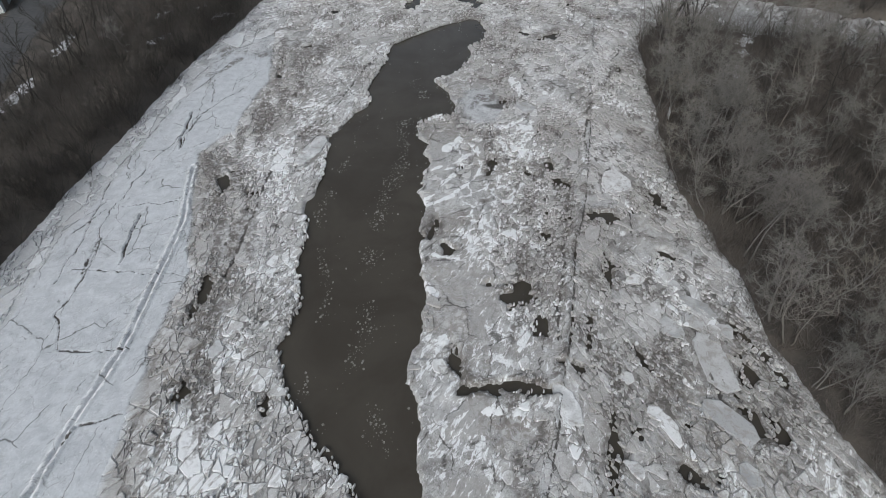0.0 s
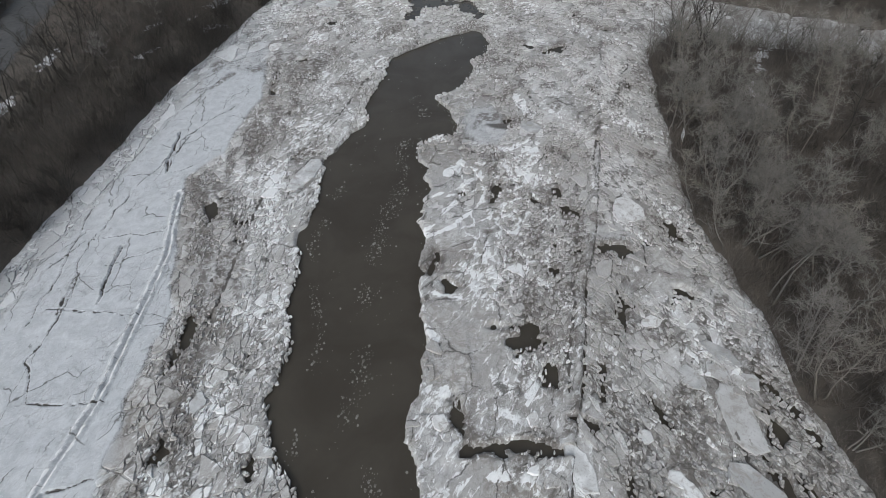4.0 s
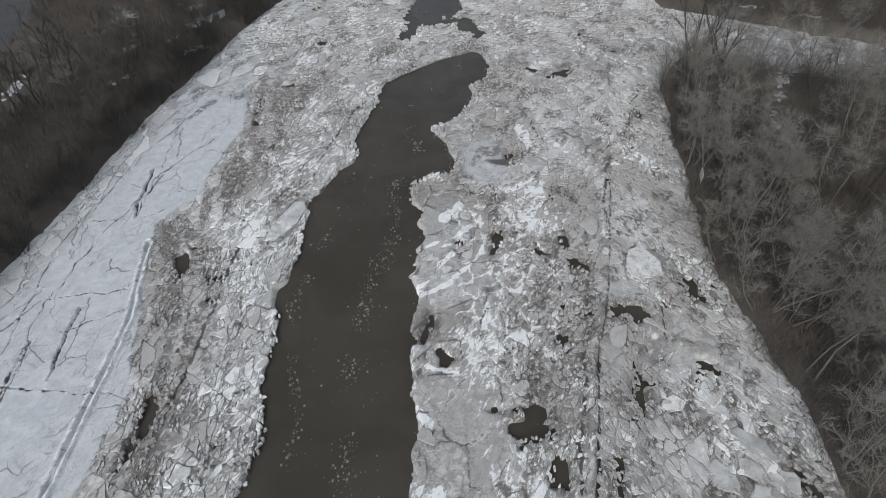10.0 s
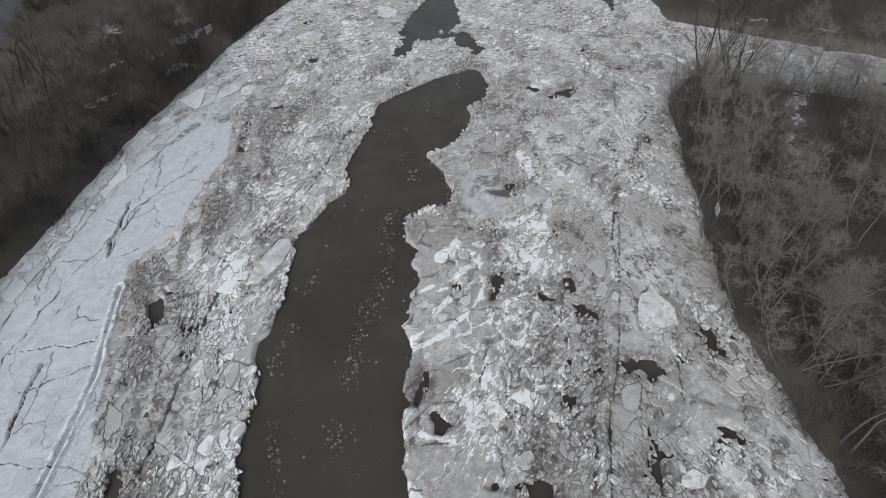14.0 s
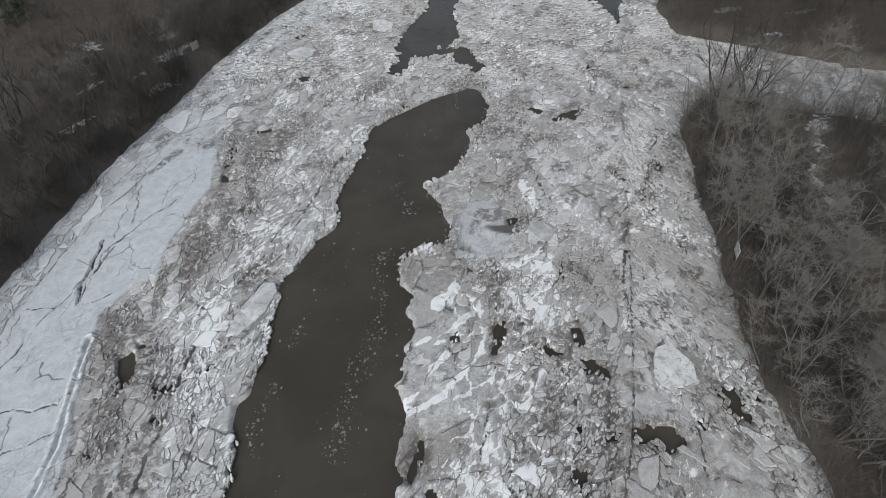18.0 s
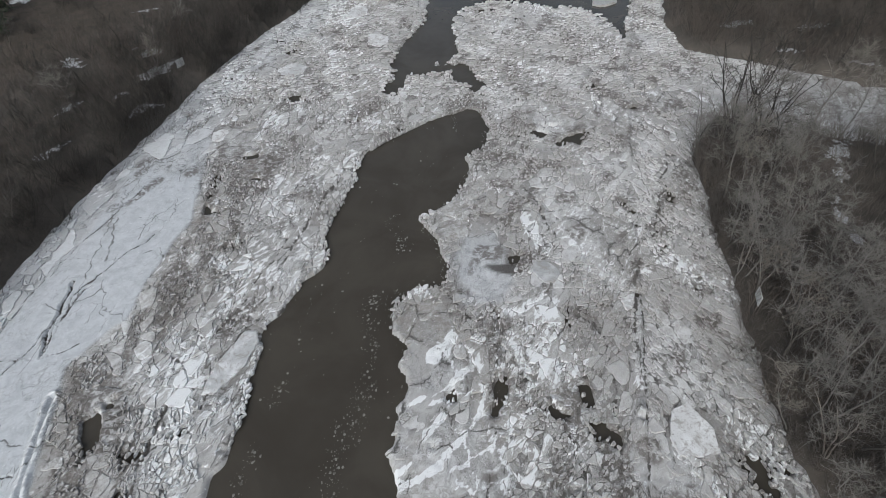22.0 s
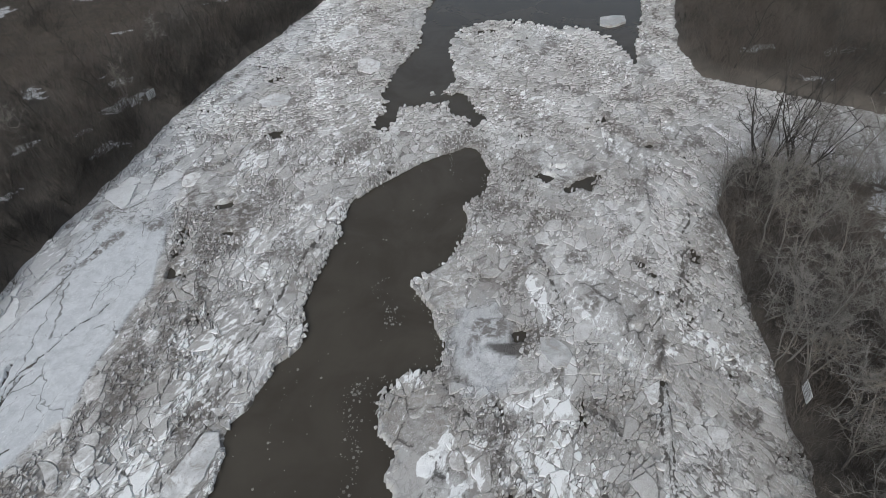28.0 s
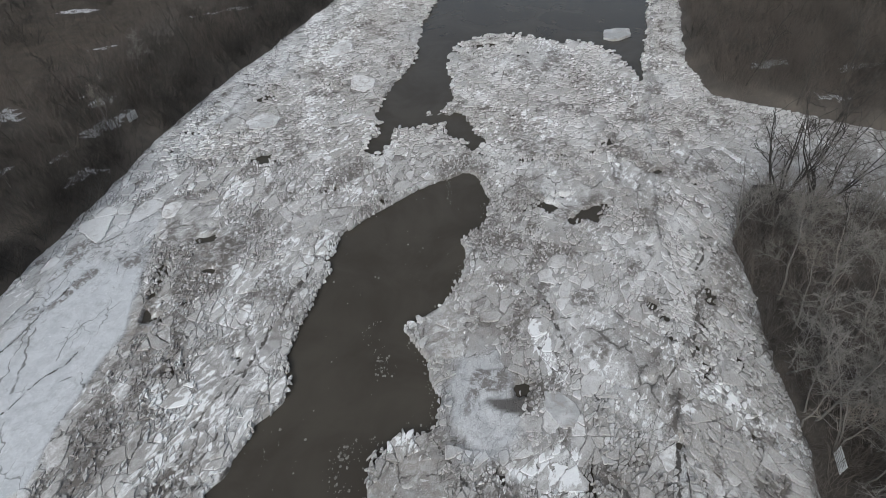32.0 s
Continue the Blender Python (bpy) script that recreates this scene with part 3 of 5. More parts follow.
# ---- the ice sheet ----
SHELF_RIDGE = [(-34, 63), (-32.7, 56), (-31.7, 51.5), (-31.5, 43.2), (-31.5, 37.2), (-31.4, 32.6), (-32.4, 26), (-33, 20), (-33.4, 14)]
CRACKS = [
    (0.22, [(-41.2, 43.6), (-35.0, 43.1), (-27.7, 42.6)]), (0.20, [(-30.6, 32.5), (-37.6, 32.6), (-40.2, 37.1), (-39.8, 42.0), (-40.5, 48.6)]),
    (0.55, [(-38.5, 77.6), (-38.4, 72.3), (-37.5, 67.5)]), (0.2, [(-42.7, 66.9), (-37.4, 67.1), (-34.4, 68.8)]), (0.5, [(-37.6, 53), (-37.2, 49.0), (-36.5, 43.9)]),
    (0.24, [(-42.4, 41.3), (-42.6, 50.5), (-44.4, 62.0), (-41.9, 80.1), (-37.2, 94.9)]), (0.2, [(-40.2, 42.8), (-41.3, 53.3), (-40.2, 64.4), (-36.5, 76.8)]),
    (0.24, [(-44.1, 49.6), (-41.7, 54.3), (-33.4, 55.7)]), (0.2, [(-37.3, 66.9), (-37.7, 75.3), (-32.8, 85.1)]), (0.2, [(-38, 50), (-34, 52), (-32.4, 53)]),
    (0.3, [(-32.5, 22.8), (-32.3, 24.7), (-28.6, 25.6)]), (0.4, [(-25.7, 38.2), (-24.1, 42.6), (-23.8, 45.8)]), (0.4, [(-19.5, 36), (-17.9, 44.1), (-16.7, 47.4)]),
]
JAM_LINES = [
    [(6.6, 70.1), (6.4, 61.7), (5.4, 54.5), (4.3, 49.7)], [(16.6, 61.5), (16.2, 56.1), (14.4, 47.1)], [(24.8, 36.0), (25.1, 26.9), (25.5, 21.5)],
    [(14.7, 30.7), (16.6, 23.7), (17.8, 19.3)], [(-16.7, 76.1), (-19.2, 67.7), (-20.6, 58.5)], [(-23.3, 62.3), (-23.7, 48.7), (-24.0, 41.4)],
    [(-17.6, 41.3), (-18.4, 36.6)], [(-12.5, 77.7), (-15.9, 70.5)], [(14.2, 47.1), (12.3, 39.3), (11.1, 33.4)],
    [(9.8, 43.5), (11.3, 40.9)], [(0.8, 33.5), (2.0, 28.3)], [(3.6, 48.9), (6.7, 47.6), (11.3, 45.6)],
    [(23.3, 52.8), (22.2, 47.4)], [(8.8, 42.7), (10.3, 39.5)], [(-11.9, 95.5), (-14.5, 87.4), (-16.5, 79.0)],
]
JAM_LINES += [
    [(-20.6, 53.5), (-20.2, 47.9), (-19.9, 43.1)], [(-25.9, 53.6), (-25.4, 47.4)], [(9.0, 65.0), (11.7, 60.3), (13.3, 54.5)],
    [(-16.4, 83.8), (-18.6, 77.4), (-19.6, 73.8), (-21.3, 69.4)], [(0.9, 76.2), (4.4, 71.4)], [(12.2, 92.8), (13.7, 88.6), (15.3, 82.2)],
    [(6.6, 71.4), (6.7, 66.0), (5.9, 62.4)], [(16.7, 71.2), (17.6, 66.4), (16.4, 59.9)], [(32.5, 97.9), (29.1, 90.3), (26.5, 82.8)],
    [(22.8, 80.4), (26.7, 85.5)], [(-11.3, 97.8), (-12.6, 92.3)], [(28.1, 145.8), (23.6, 131.8), (23.5, 125.7)],
    [(20.0, 134.1), (17.0, 122.1), (12.4, 116.9)], [(-5.5, 126.6), (-5.8, 115.8)], [(23.8, 79.6), (21.2, 72.4), (20.4, 67.5)],
    [(-27.3, 77.5), (-27.0, 72.0), (-27.6, 67.2)],
]
SNOW_PATCHES = [
    (2.7, 64.2, 2.4, 0.35, 42), (-2.0, 54.3, 1.7, 0.4, 24), (0.5, 55.4, 1.6, 0.35, 30), (4.8, 68.9, 1.2, 0.35, 55), (-0.8, 62.0, 1.2, 0.3, 37), (9.4, 72.6, 3.2, 0.6, 25),
    (8.8, 67.5, 2.2, 0.6, 95), (1.4, 67.5, 2.5, 0.8, 46), (1.7, 62.3, 1.6, 0.3, 35), (0.7, 59.3, 1.6, 0.4, 53), (1.9, 57.2, 2.2, 0.4, 46), (-1.9, 55.4, 1.4, 0.4, 43),
    (12.6, 83.4, 3.7, 1.1, 105), (12.6, 72.5, 2.3, 0.7, 100), (-1.4, 40, 1.1, 0.5, 133), (-0.2, 44.9, 1.6, 0.4, 168), (5.7, 47.3, 1.1, 0.4, 162), (5.6, 25.5, 2.8, 0.6, 179),
]
SNOW_PATCHES += [
    (10.7, 25.5, 1.7, 0.5, 96), (0, 33.4, 0.8, 0.6, 130), (6.1, 30.7, 2.1, 0.5, 156), (-22.7, 32.5, 0.7, 0.6, 179), (18.7, 24.9, 1.2, 0.5, 105), (12.3, 72.3, 1.8, 0.5, 33),
    (19.8, 63.5, 0.5, 0.8, 147), (-15.4, 153.3, 1.7, 3.4, 178), (23.2, 77.4, 1.5, 0.4, 28),
]
SLUSH = [
    (-1.4, 50.4, 2.6, 1.4, 85), (10.1, 99.6, 2.5, 1.3, 178), (14.2, 33.4, 1.9, 0.9, 89), (20.7, 39.3, 1.3, 1.2, 0),
    (15.4, 52, 6, 1.0, 75), (26.5, 55, 4, 1.0, 110), (29.2, 33, 6, 1.2, 105), (-27.5, 60, 5, 1.5, 95), (-26, 75, 6, 1.5, 80),
    (-19, 72.5, 4, 1.1, 60), (-24.6, 47, 5, 0.8, 95), (16, 30, 4, 1.0, 95), (9, 44, 2.5, 1.2, 60), (-8, 115, 3, 1, 20),
    (-22.7, 93.8, 3.4, 1.4, 104), (-23, 84.9, 0.6, 1.6, 179), (14.7, 107, 1.2, 2.1, 178), (-21.9, 99.4, 2.2, 3.7, 179), (-22.7, 93.8, 3.2, 1.9, 104),
]


def shelf_part(x, y):
    edge = line_at(SHELF, y) + 0.5 * fbm(x, y, 3, 2, 51)
    return smooth(0.25, -0.25, x - edge) * smooth(104, 98, y + 5 * fbm(x, y, 7, 3, 56)) * smooth(3.0, 4.5, x - line_at(LEFT_BANK, y) - 1.5 * fbm(x, y, 5, 2, 52))


def plate_lot(x, y, s=63):
    """A random number for each of the large plates that the jam is frozen together from."""
    wx, wy = x + 2.2 * fbm(x, y, 5, 3, s), y + 2.2 * fbm(x, y, 5, 3, s + 4)
    return cells(wx + 0.25 * wy, wy * 0.6, 5.2, s + 8)[1]


CALM = [
    (6, 80.5, 6.4, 3.3, 87), (-0.2, 71.2, 4.4, 2.4, 91), (19.1, 84, 2.8, 3.5, 179), (20.3, 147.7, 6, 6.7, 178), (16.4, 102.2, 1.5, 3.2, 178),
    (-23.4, 99.5, 3, 3.7, 179), (16.7, 109.8, 2.4, 4.5, 178), (25, 98.2, 2.5, 2.4, 179), (30.7, 110.2, 2.4, 4.5, 178), (3.9, 40.8, 2, 3, 179),
    (4.7, 24.1, 3, 1.4, 175), (12.1, 61.8, 2.2, 2.4, 163), (24.9, 47.4, 2.7, 1.7, 125), (-0.3, 63.9, 2.9, 2.3, 58),
]


def rubble_part(x, y):
    """How broken the jam is: 0 where it froze into plates, 1 in loose rubble."""
    left = smooth(-6, -10, x) * smooth(118, 108, y)
    panel = smooth(-5, -3, x) * smooth(1, -1, x - line_at(RIDGE, y)) * smooth(76, 70, y)
    return np.clip(0.12 + 0.75 * plate_lot(x, y) + 0.3 * fbm(x, y, 10, 3, 61) - 0.12 * left - 0.55 * panel * smooth(8.5, 5, x) - 0.8 * blotch(x, y, CALM, 65), 0, 1)


def ice_height(x, y):
    w, shelf, rub = open_water(x, y), shelf_part(x, y), rubble_part(x, y)
    wx, wy = x + 1.4 * fbm(x, y, 6, 2, 71), y + 1.4 * fbm(x, y, 6, 2, 73)
    e1, r1, du, dv = cells(wx, wy * 0.62, 3.4, 75)
    e2, r2, du2, dv2 = cells(wx + 0.3 * wy, wy * 0.75, 1.05, 79)
    jam = 0.34 + 0.14 * (r1 - 0.5) + 0.2 * (r1 - 0.5) * du + rub * (0.12 * (r2 - 0.5) + 0.16 * (r2 - 0.4) * du2 + 0.1 * dv2)
    jam = jam + 0.05 * fbm(x, y, 0.8, 2, 83) * (0.4 + rub) - 0.18 * smooth(0.08, 0.0, e1) - 0.10 * rub * smooth(0.12, 0.0, e2)
    jam = 0.5 * (jam - 0.34) + 0.34 - 0.04 * smooth(0.06, 0.2, rub)
    h = jam * (1 - shelf) + (0.42 + 0.03 * fbm(x, y, 2.5, 3, 87)) * shelf
    wob_x, wob_y = x + 0.45 * fbm(x, y, 2.2, 4, 91), y + 0.45 * fbm(x, y, 2.2, 4, 92)
    e3, r3, _, _ = cells(x + 1.5 * fbm(x, y, 4, 4, 94), (y + 1.5 * fbm(x, y, 4, 4, 88)) * 0.5, 6.5, 89)
    h = h + 0.05 * shelf * (r3 - 0.5)
    for width, points in CRACKS:
        d = np.abs(path_distance(wob_x, wob_y, points))
        wide = width * (0.12 + 0.5 * vnoise(x * 0.5, y * 0.5, 93))
        h = h + 0.03 * smooth(wide * 4, wide, d) - (0.6 if width > 0.3 else 0.2) * smooth(wide * 0.7, wide * 0.4, d)
    for k, points in enumerate(JAM_LINES):
        d = path_distance(wob_x, wob_y, points) + 0.25 * smooth(0.5, 0.2, vnoise(x * 0.7, y * 0.7, 84))
        h = h + 0.06 * smooth(0.7, 0.25, d) - 0.2 * smooth(0.2 + 0.04 * (k % 3), 0.05, d)
    d = path_distance(x, y, SHELF_RIDGE) + 0.15 * fbm(x, y, 3, 2, 95)
    h = h + 0.26 * smooth(0.34, 0.1, np.abs(d - 0.38)) * (0.2 + 1.1 * vnoise(x * 1.3, y * 1.3, 96)) - 0.30 * smooth(0.3, 0.0, d)
    d = x - line_at(RIDGE, y) + 0.4 * fbm(x, y, 9, 2, 97) + 0.12 * fbm(x, y, 1.5, 2, 98)
    h = h + 0.45 * smooth(0.55, 0.1, np.abs(d)) * smooth(0.25, 0.6, vnoise(x * 0.3, y * 0.3, 100)) - 0.5 * smooth(0.22, 0.05, np.abs(d - 0.5) + 0.25 * fbm(x, y, 1.2, 3, 98)) * smooth(30, 34, y) * smooth(49, 45, y) * smooth(0.3, 0.5, vnoise(x * 0.3, y * 0.3, 99))
    rim = 0.12 * smooth(-1.2, -0.3, w)
    w = w + 0.12 * (1 - shelf)
    return (h + rim) * smooth(0.05, -0.22, w) - 0.45 * smooth(-0.08, 0.12, w)


def ice_keep(x, y):
    return (open_water(x, y) < 0.5) & (inside_river(x, y) > -3)


def pale_part(x, y):
    """Clean pale ice: the shelf and the crushed strip between it and the bank."""
    edge = line_at(SHELF, np.minimum(y, 112)) + 0.5 * fbm(x, y, 3, 2, 51)
    strip = 0.6 * smooth(10, 6, x - line_at(LEFT_BANK, y) + 2 * fbm(x, y, 6, 3, 53))
    plate = 0.6 * blotch(x, y, [(6.2, 78.8, 5.0, 3.6, 80)], 54, 0.2)
    return np.maximum(np.maximum(plate, shelf_part(x, y)), np.maximum(0.72 * smooth(0.25, -0.25, x - edge) * smooth(124, 108, y), strip))


def snow_part(x, y):
    lot = np.mod(plate_lot(x, y) * 13.7, 1.0)
    drift = 0.10 + 0.20 * smooth(-5, -3, x) * smooth(9, 7, x) * smooth(51, 47, y) + 0.03 * smooth(-26, -22, x) * smooth(-6, -10, x) * smooth(70, 50, y) + 0.02 * smooth(80, 94, y) + 0.34 * lot + 0.16 * smooth(-26, -23, x) * smooth(-12, -15, x) + -0.22 * smooth(6, 4, x) * smooth(-5, -3, x) * smooth(76, 72, y) * smooth(50, 54, y) + 0.03 * smooth(4, 6, x) * smooth(76, 70, y) * smooth(16, 12, x) + 0.25 * fbm(x * 0.8 + y * 0.6, 0.4 * (y * 0.8 - x * 0.6), 3, 3, 103)
    ridge = 0.62 * smooth(0.26, 0.08, np.abs(path_distance(x, y, SHELF_RIDGE) + 0.15 * fbm(x, y, 3, 2, 95) - 0.36)) + 0.35 * smooth(1.4, 0.3, np.abs(x - line_at(RIDGE, y)))
    wx, wy = x + 1.2 * fbm(x, y, 3, 3, 155), y + 1.2 * fbm(x, y, 3, 3, 157)
    web = 0.74 * smooth(0.22, 0.06, cells(wx, wy * 0.8, 2.4, 159)[0]) * smooth(0, 3, x) * smooth(16, 12, x) * smooth(42, 46, y) * smooth(75, 68, y)
    ridge = np.maximum(ridge, web)
    return np.maximum(np.maximum(0.86 * blotch(x + 0.35 * fbm(x, y, 1.2, 3, 141), y + 0.35 * fbm(x, y, 1.2, 3, 143), SNOW_PATCHES, 101, 0.25), ridge), drift * (1 - 0.6 * shelf_part(x, y)))


# a ragged dark patch on the east side of the smooth plate
DARK_PATCH = [(8.4, 78.4, 1.9, 0.75, 172)]


def seam_part(x, y):
    """How far it is to the nearest long crack, in half widths of that crack."""
    wob_x, wob_y = x + 0.45 * fbm(x, y, 2.2, 4, 91), y + 0.45 * fbm(x, y, 2.2, 4, 92)
    best = np.full(np.shape(x), 5.0)
    for width, points in CRACKS:
        wide = 0.05 + 0.28 * width * vnoise(x * 0.5, y * 0.5, 93)
        best = np.minimum(best, path_distance(wob_x, wob_y, points) / wide)
    for k, points in enumerate(JAM_LINES):
        best = np.minimum(best, path_distance(wob_x, wob_y, points) / (0.10 + 0.04 * (k % 3)))
    ridge = np.abs(x - line_at(RIDGE, y) - 0.45 + 0.4 * fbm(x, y, 9, 2, 97) + 0.06 * fbm(x, y, 1.5, 2, 98))
    return np.minimum(best, ridge / 0.13 + 3 * smooth(70, 90, y))


def wet_part(x, y):
    """Dark slush: in patches, round the holes, and in trails down the broken strip beside the shelf."""
    rims = blotch(x, y, [(hx, hy, a + 0.9, b + 0.8, turn) for hx, hy, a, b, turn in HOLES if hy < 112], 109)
    off = x - line_at(SHELF, np.minimum(y, 112))
    trails = smooth(0.5, 1.5, off) * smooth(9.5, 6.5, off) * smooth(0.54, 0.66, vnoise(x * 0.75 + 0.1 * y, y * 0.17, 113)) * smooth(112, 100, y)
    far = smooth(82, 92, y)
    crumbs = np.maximum(smooth(2, 6, x), far) * smooth(0.68, 0.78, vnoise(x * 0.55 - 0.2 * y, y * 0.3 + 0.1 * x, 115))
    loose = smooth(0.75, 1.0, rubble_part(x, y)) * 0.6
    return np.maximum(np.maximum(blotch(x, y, SLUSH, 107), 0.9 * rims), np.maximum(loose, 0.85 * np.maximum(trails, crumbs)))


EXTRAS = {
    "lot": lambda x, y: np.clip((plate_lot(x, y, 151) + 0.25 * fbm(x, y, 1.5, 3, 153)) * (1 - 0.12 * smooth(80, 96, y)), 0, 1),
    "bed": lambda x, y: smooth(0.10, 0.25, rubble_part(x, y)) * smooth(0.12, 0.0, shelf_part(x, y)) * smooth(0.0, 1.2, np.abs(x - line_at(SHELF, np.minimum(y, 112)))) * smooth(0.8, 2.0, inside_river(x, y)) * smooth(0.4, 1.0, np.abs(x - line_at(RIDGE, y))),
    "seam": seam_part,
    "dark_patch": lambda x, y: 0.95 * blotch(x, y, DARK_PATCH, 85, 0.15),
    "shelf": pale_part,
    "rubble": rubble_part,
    "snow": snow_part,
    "dirt": lambda x, y: np.clip(0.3 * blotch(x, y, CALM, 65) + np.mod(plate_lot(x, y) * 7.3, 1.0) + 0.5 * fbm(x, y, 8, 4, 105) + 0.2 * smooth(6, 3, np.abs(x - line_at(SHELF, y) - 4)) - 0.2 - 0.12 * smooth(80, 94, y) - 0.4 * smooth(-25, -22, x) * smooth(-12, -15, x), 0, 1),
    "wet": wet_part,
}
ice = new("ice_sheet", grid_mesh("ice_sheet", np.linspace(-28, 48, 282), np.linspace(6, 118, 416), ice_height, ice_keep, M_SHEET, EXTRAS))
tagged(ice, "jammed grey river ice with snow, dirt and cracks", "river ice", kind="structure")
shelf_ice = new("ice_sheet", grid_mesh("shelf_ice_sheet", np.linspace(-53.4, -28, 196), np.linspace(8, 118, 786), ice_height, ice_keep, M_SHEET, EXTRAS))
tagged(shelf_ice, "smooth pale shelf ice with long cracks and ridges", "river ice", kind="structure")
low_ice = new("ice_sheet", grid_mesh("lower_ice_sheet", np.linspace(-53.4, 48, 128), np.linspace(-70, 8, 98), lambda x, y: ice_height(x, y) - 0.12 * smooth(6, 8, y), ice_keep, M_SHEET, EXTRAS))
tagged(low_ice, "jammed grey river ice downstream", "river ice", kind="structure")
far_ice = new("ice_sheet", grid_mesh("far_ice_sheet", np.arange(-46, 70.01, 0.5), np.arange(118, 196, 0.5), ice_height, ice_keep, M_SHEET, EXTRAS))
tagged(far_ice, "jammed river ice upstream with open pools", "river ice", kind="structure")
creek_ice = new("ice_sheet", grid_mesh("creek_ice_sheet", np.arange(48, 130, 0.5), np.arange(58, 118.01, 0.5), ice_height, ice_keep, M_SHEET, EXTRAS))
tagged(creek_ice, "snow-covered ice on the narrow side creek", "river ice", kind="structure")


# ---- broken plates, shards and slabs ----
rng = random.Random(7)


def clip_cell(poly, nx, ny, c):
    """The part of a polygon where nx * x + ny * y <= c."""
    out = []
    for (ax, ay), (bx, by) in zip(poly, poly[1:] + poly[:1]):
        da, db = nx * ax + ny * ay - c, nx * bx + ny * by - c
        if da <= 0:
            out.append((ax, ay))
        if da * db < 0:
            t = da / (da - db)
            out.append((ax + t * (bx - ax), ay + t * (by - ay)))
    return out


def middle(poly):
    """Area and centroid of a polygon."""
    area = mx = my = 0.0
    for (ax, ay), (bx, by) in zip(poly, poly[1:] + poly[:1]):
        k = ax * by - bx * ay
        area, mx, my = area + k, mx + (ax + bx) * k, my + (ay + by) * k
    if abs(area) < 1e-9:
        return 0.0, poly[0][0], poly[0][1]
    return abs(area) / 2, mx / (3 * area), my / (3 * area)


SLABS = [
    (25.5, 30.3, 3.7, 1.6, 95), (24.8, 24.4, 2.8, 1.3, 124), (26.4, 37.3, 2.3, 0.9, 135), (22.7, 34.5, 1.6, 1.0, 127), (25.3, 35.1, 1.0, 0.9, 179),
    (28.1, 34.1, 1.0, 0.8, 107), (24.6, 19.6, 1.2, 0.9, 120), (13.1, 77.9, 1.5, 1.8, 179), (36.6, 157.5, 3.4, 2.2, 34),
]
PALE_SLABS = [
    (-18.4, 66.4, 4.0, 1.4, 72), (19.1, 24.2, 2.3, 0.8, 117), (15.5, 20.2, 1.1, 0.6, 115), (10.9, 26.0, 2.6, 1.1, 103), (-22.2, 32.5, 0.8, 1.1, 179), (-0.5, 30.3, 0.7, 0.8, 179),
    (22.7, 58.9, 2.1, 2.5, 179), (20.8, 41.1, 0.9, 1.0, 150), (16.9, 28.8, 0.7, 0.7, 20), (24.7, 40.3, 0.8, 0.7, 140),
    (-15.1, 153.3, 2, 3.1, 178), (-10.2, 138.8, 2.1, 3.1, 178), (-24.0, 127.3, 2.6, 2.4, 178), (-30.8, 106.5, 1.3, 1.6, 13),
]
# what the breaking depends on, on a coarse lattice over the river
LX, LY, LSTEP = -54.0, 8.0, 0.35
lat_x, lat_y = np.meshgrid(np.arange(LX, 60, LSTEP), np.arange(LY, 194, LSTEP))
LAT_WATER, LAT_LAND = open_water(lat_x, lat_y), inside_river(lat_x, lat_y)
LAT_RUB, LAT_WET, LAT_SHELF = rubble_part(lat_x, lat_y), wet_part(lat_x, lat_y), shelf_part(lat_x, lat_y)
LAT_BARE = np.maximum(blotch(lat_x, lat_y, SLABS + PALE_SLABS + DARK_PATCH + [(6.2, 78.8, 4.6, 3.4, 80)], 111, 0.2), 0)
LAT_LINE = np.full(lat_x.shape, 9.0)
for points in JAM_LINES:
    LAT_LINE = np.minimum(LAT_LINE, path_distance(lat_x + 0.45 * fbm(lat_x, lat_y, 2.2, 4, 91), lat_y + 0.45 * fbm(lat_x, lat_y, 2.2, 4, 92), points))
LAT_RIDGE = np.abs(lat_x - line_at(RIDGE, lat_y) + 0.4 * fbm(lat_x, lat_y, 9, 2, 97))
LAT_LEVEL = 0.40 + 0.07 * fbm(lat_x, lat_y, 6, 3, 161) + 0.10 * smooth(-1.4, -0.3, LAT_WATER)
ROWS, COLUMNS = lat_x.shape


# the shear zones: 0 beside the shelf, 1 amid the stream, 2 beyond the ridge, 3 upstream
LAT_ZONE = np.where(lat_y > 117, 3, np.where(lat_x < 0.5 * (line_at(LEAD_LEFT, lat_y) + line_at(LEAD_RIGHT, lat_y)), 0, np.where(lat_x < line_at(RIDGE, lat_y), 1, 2)))


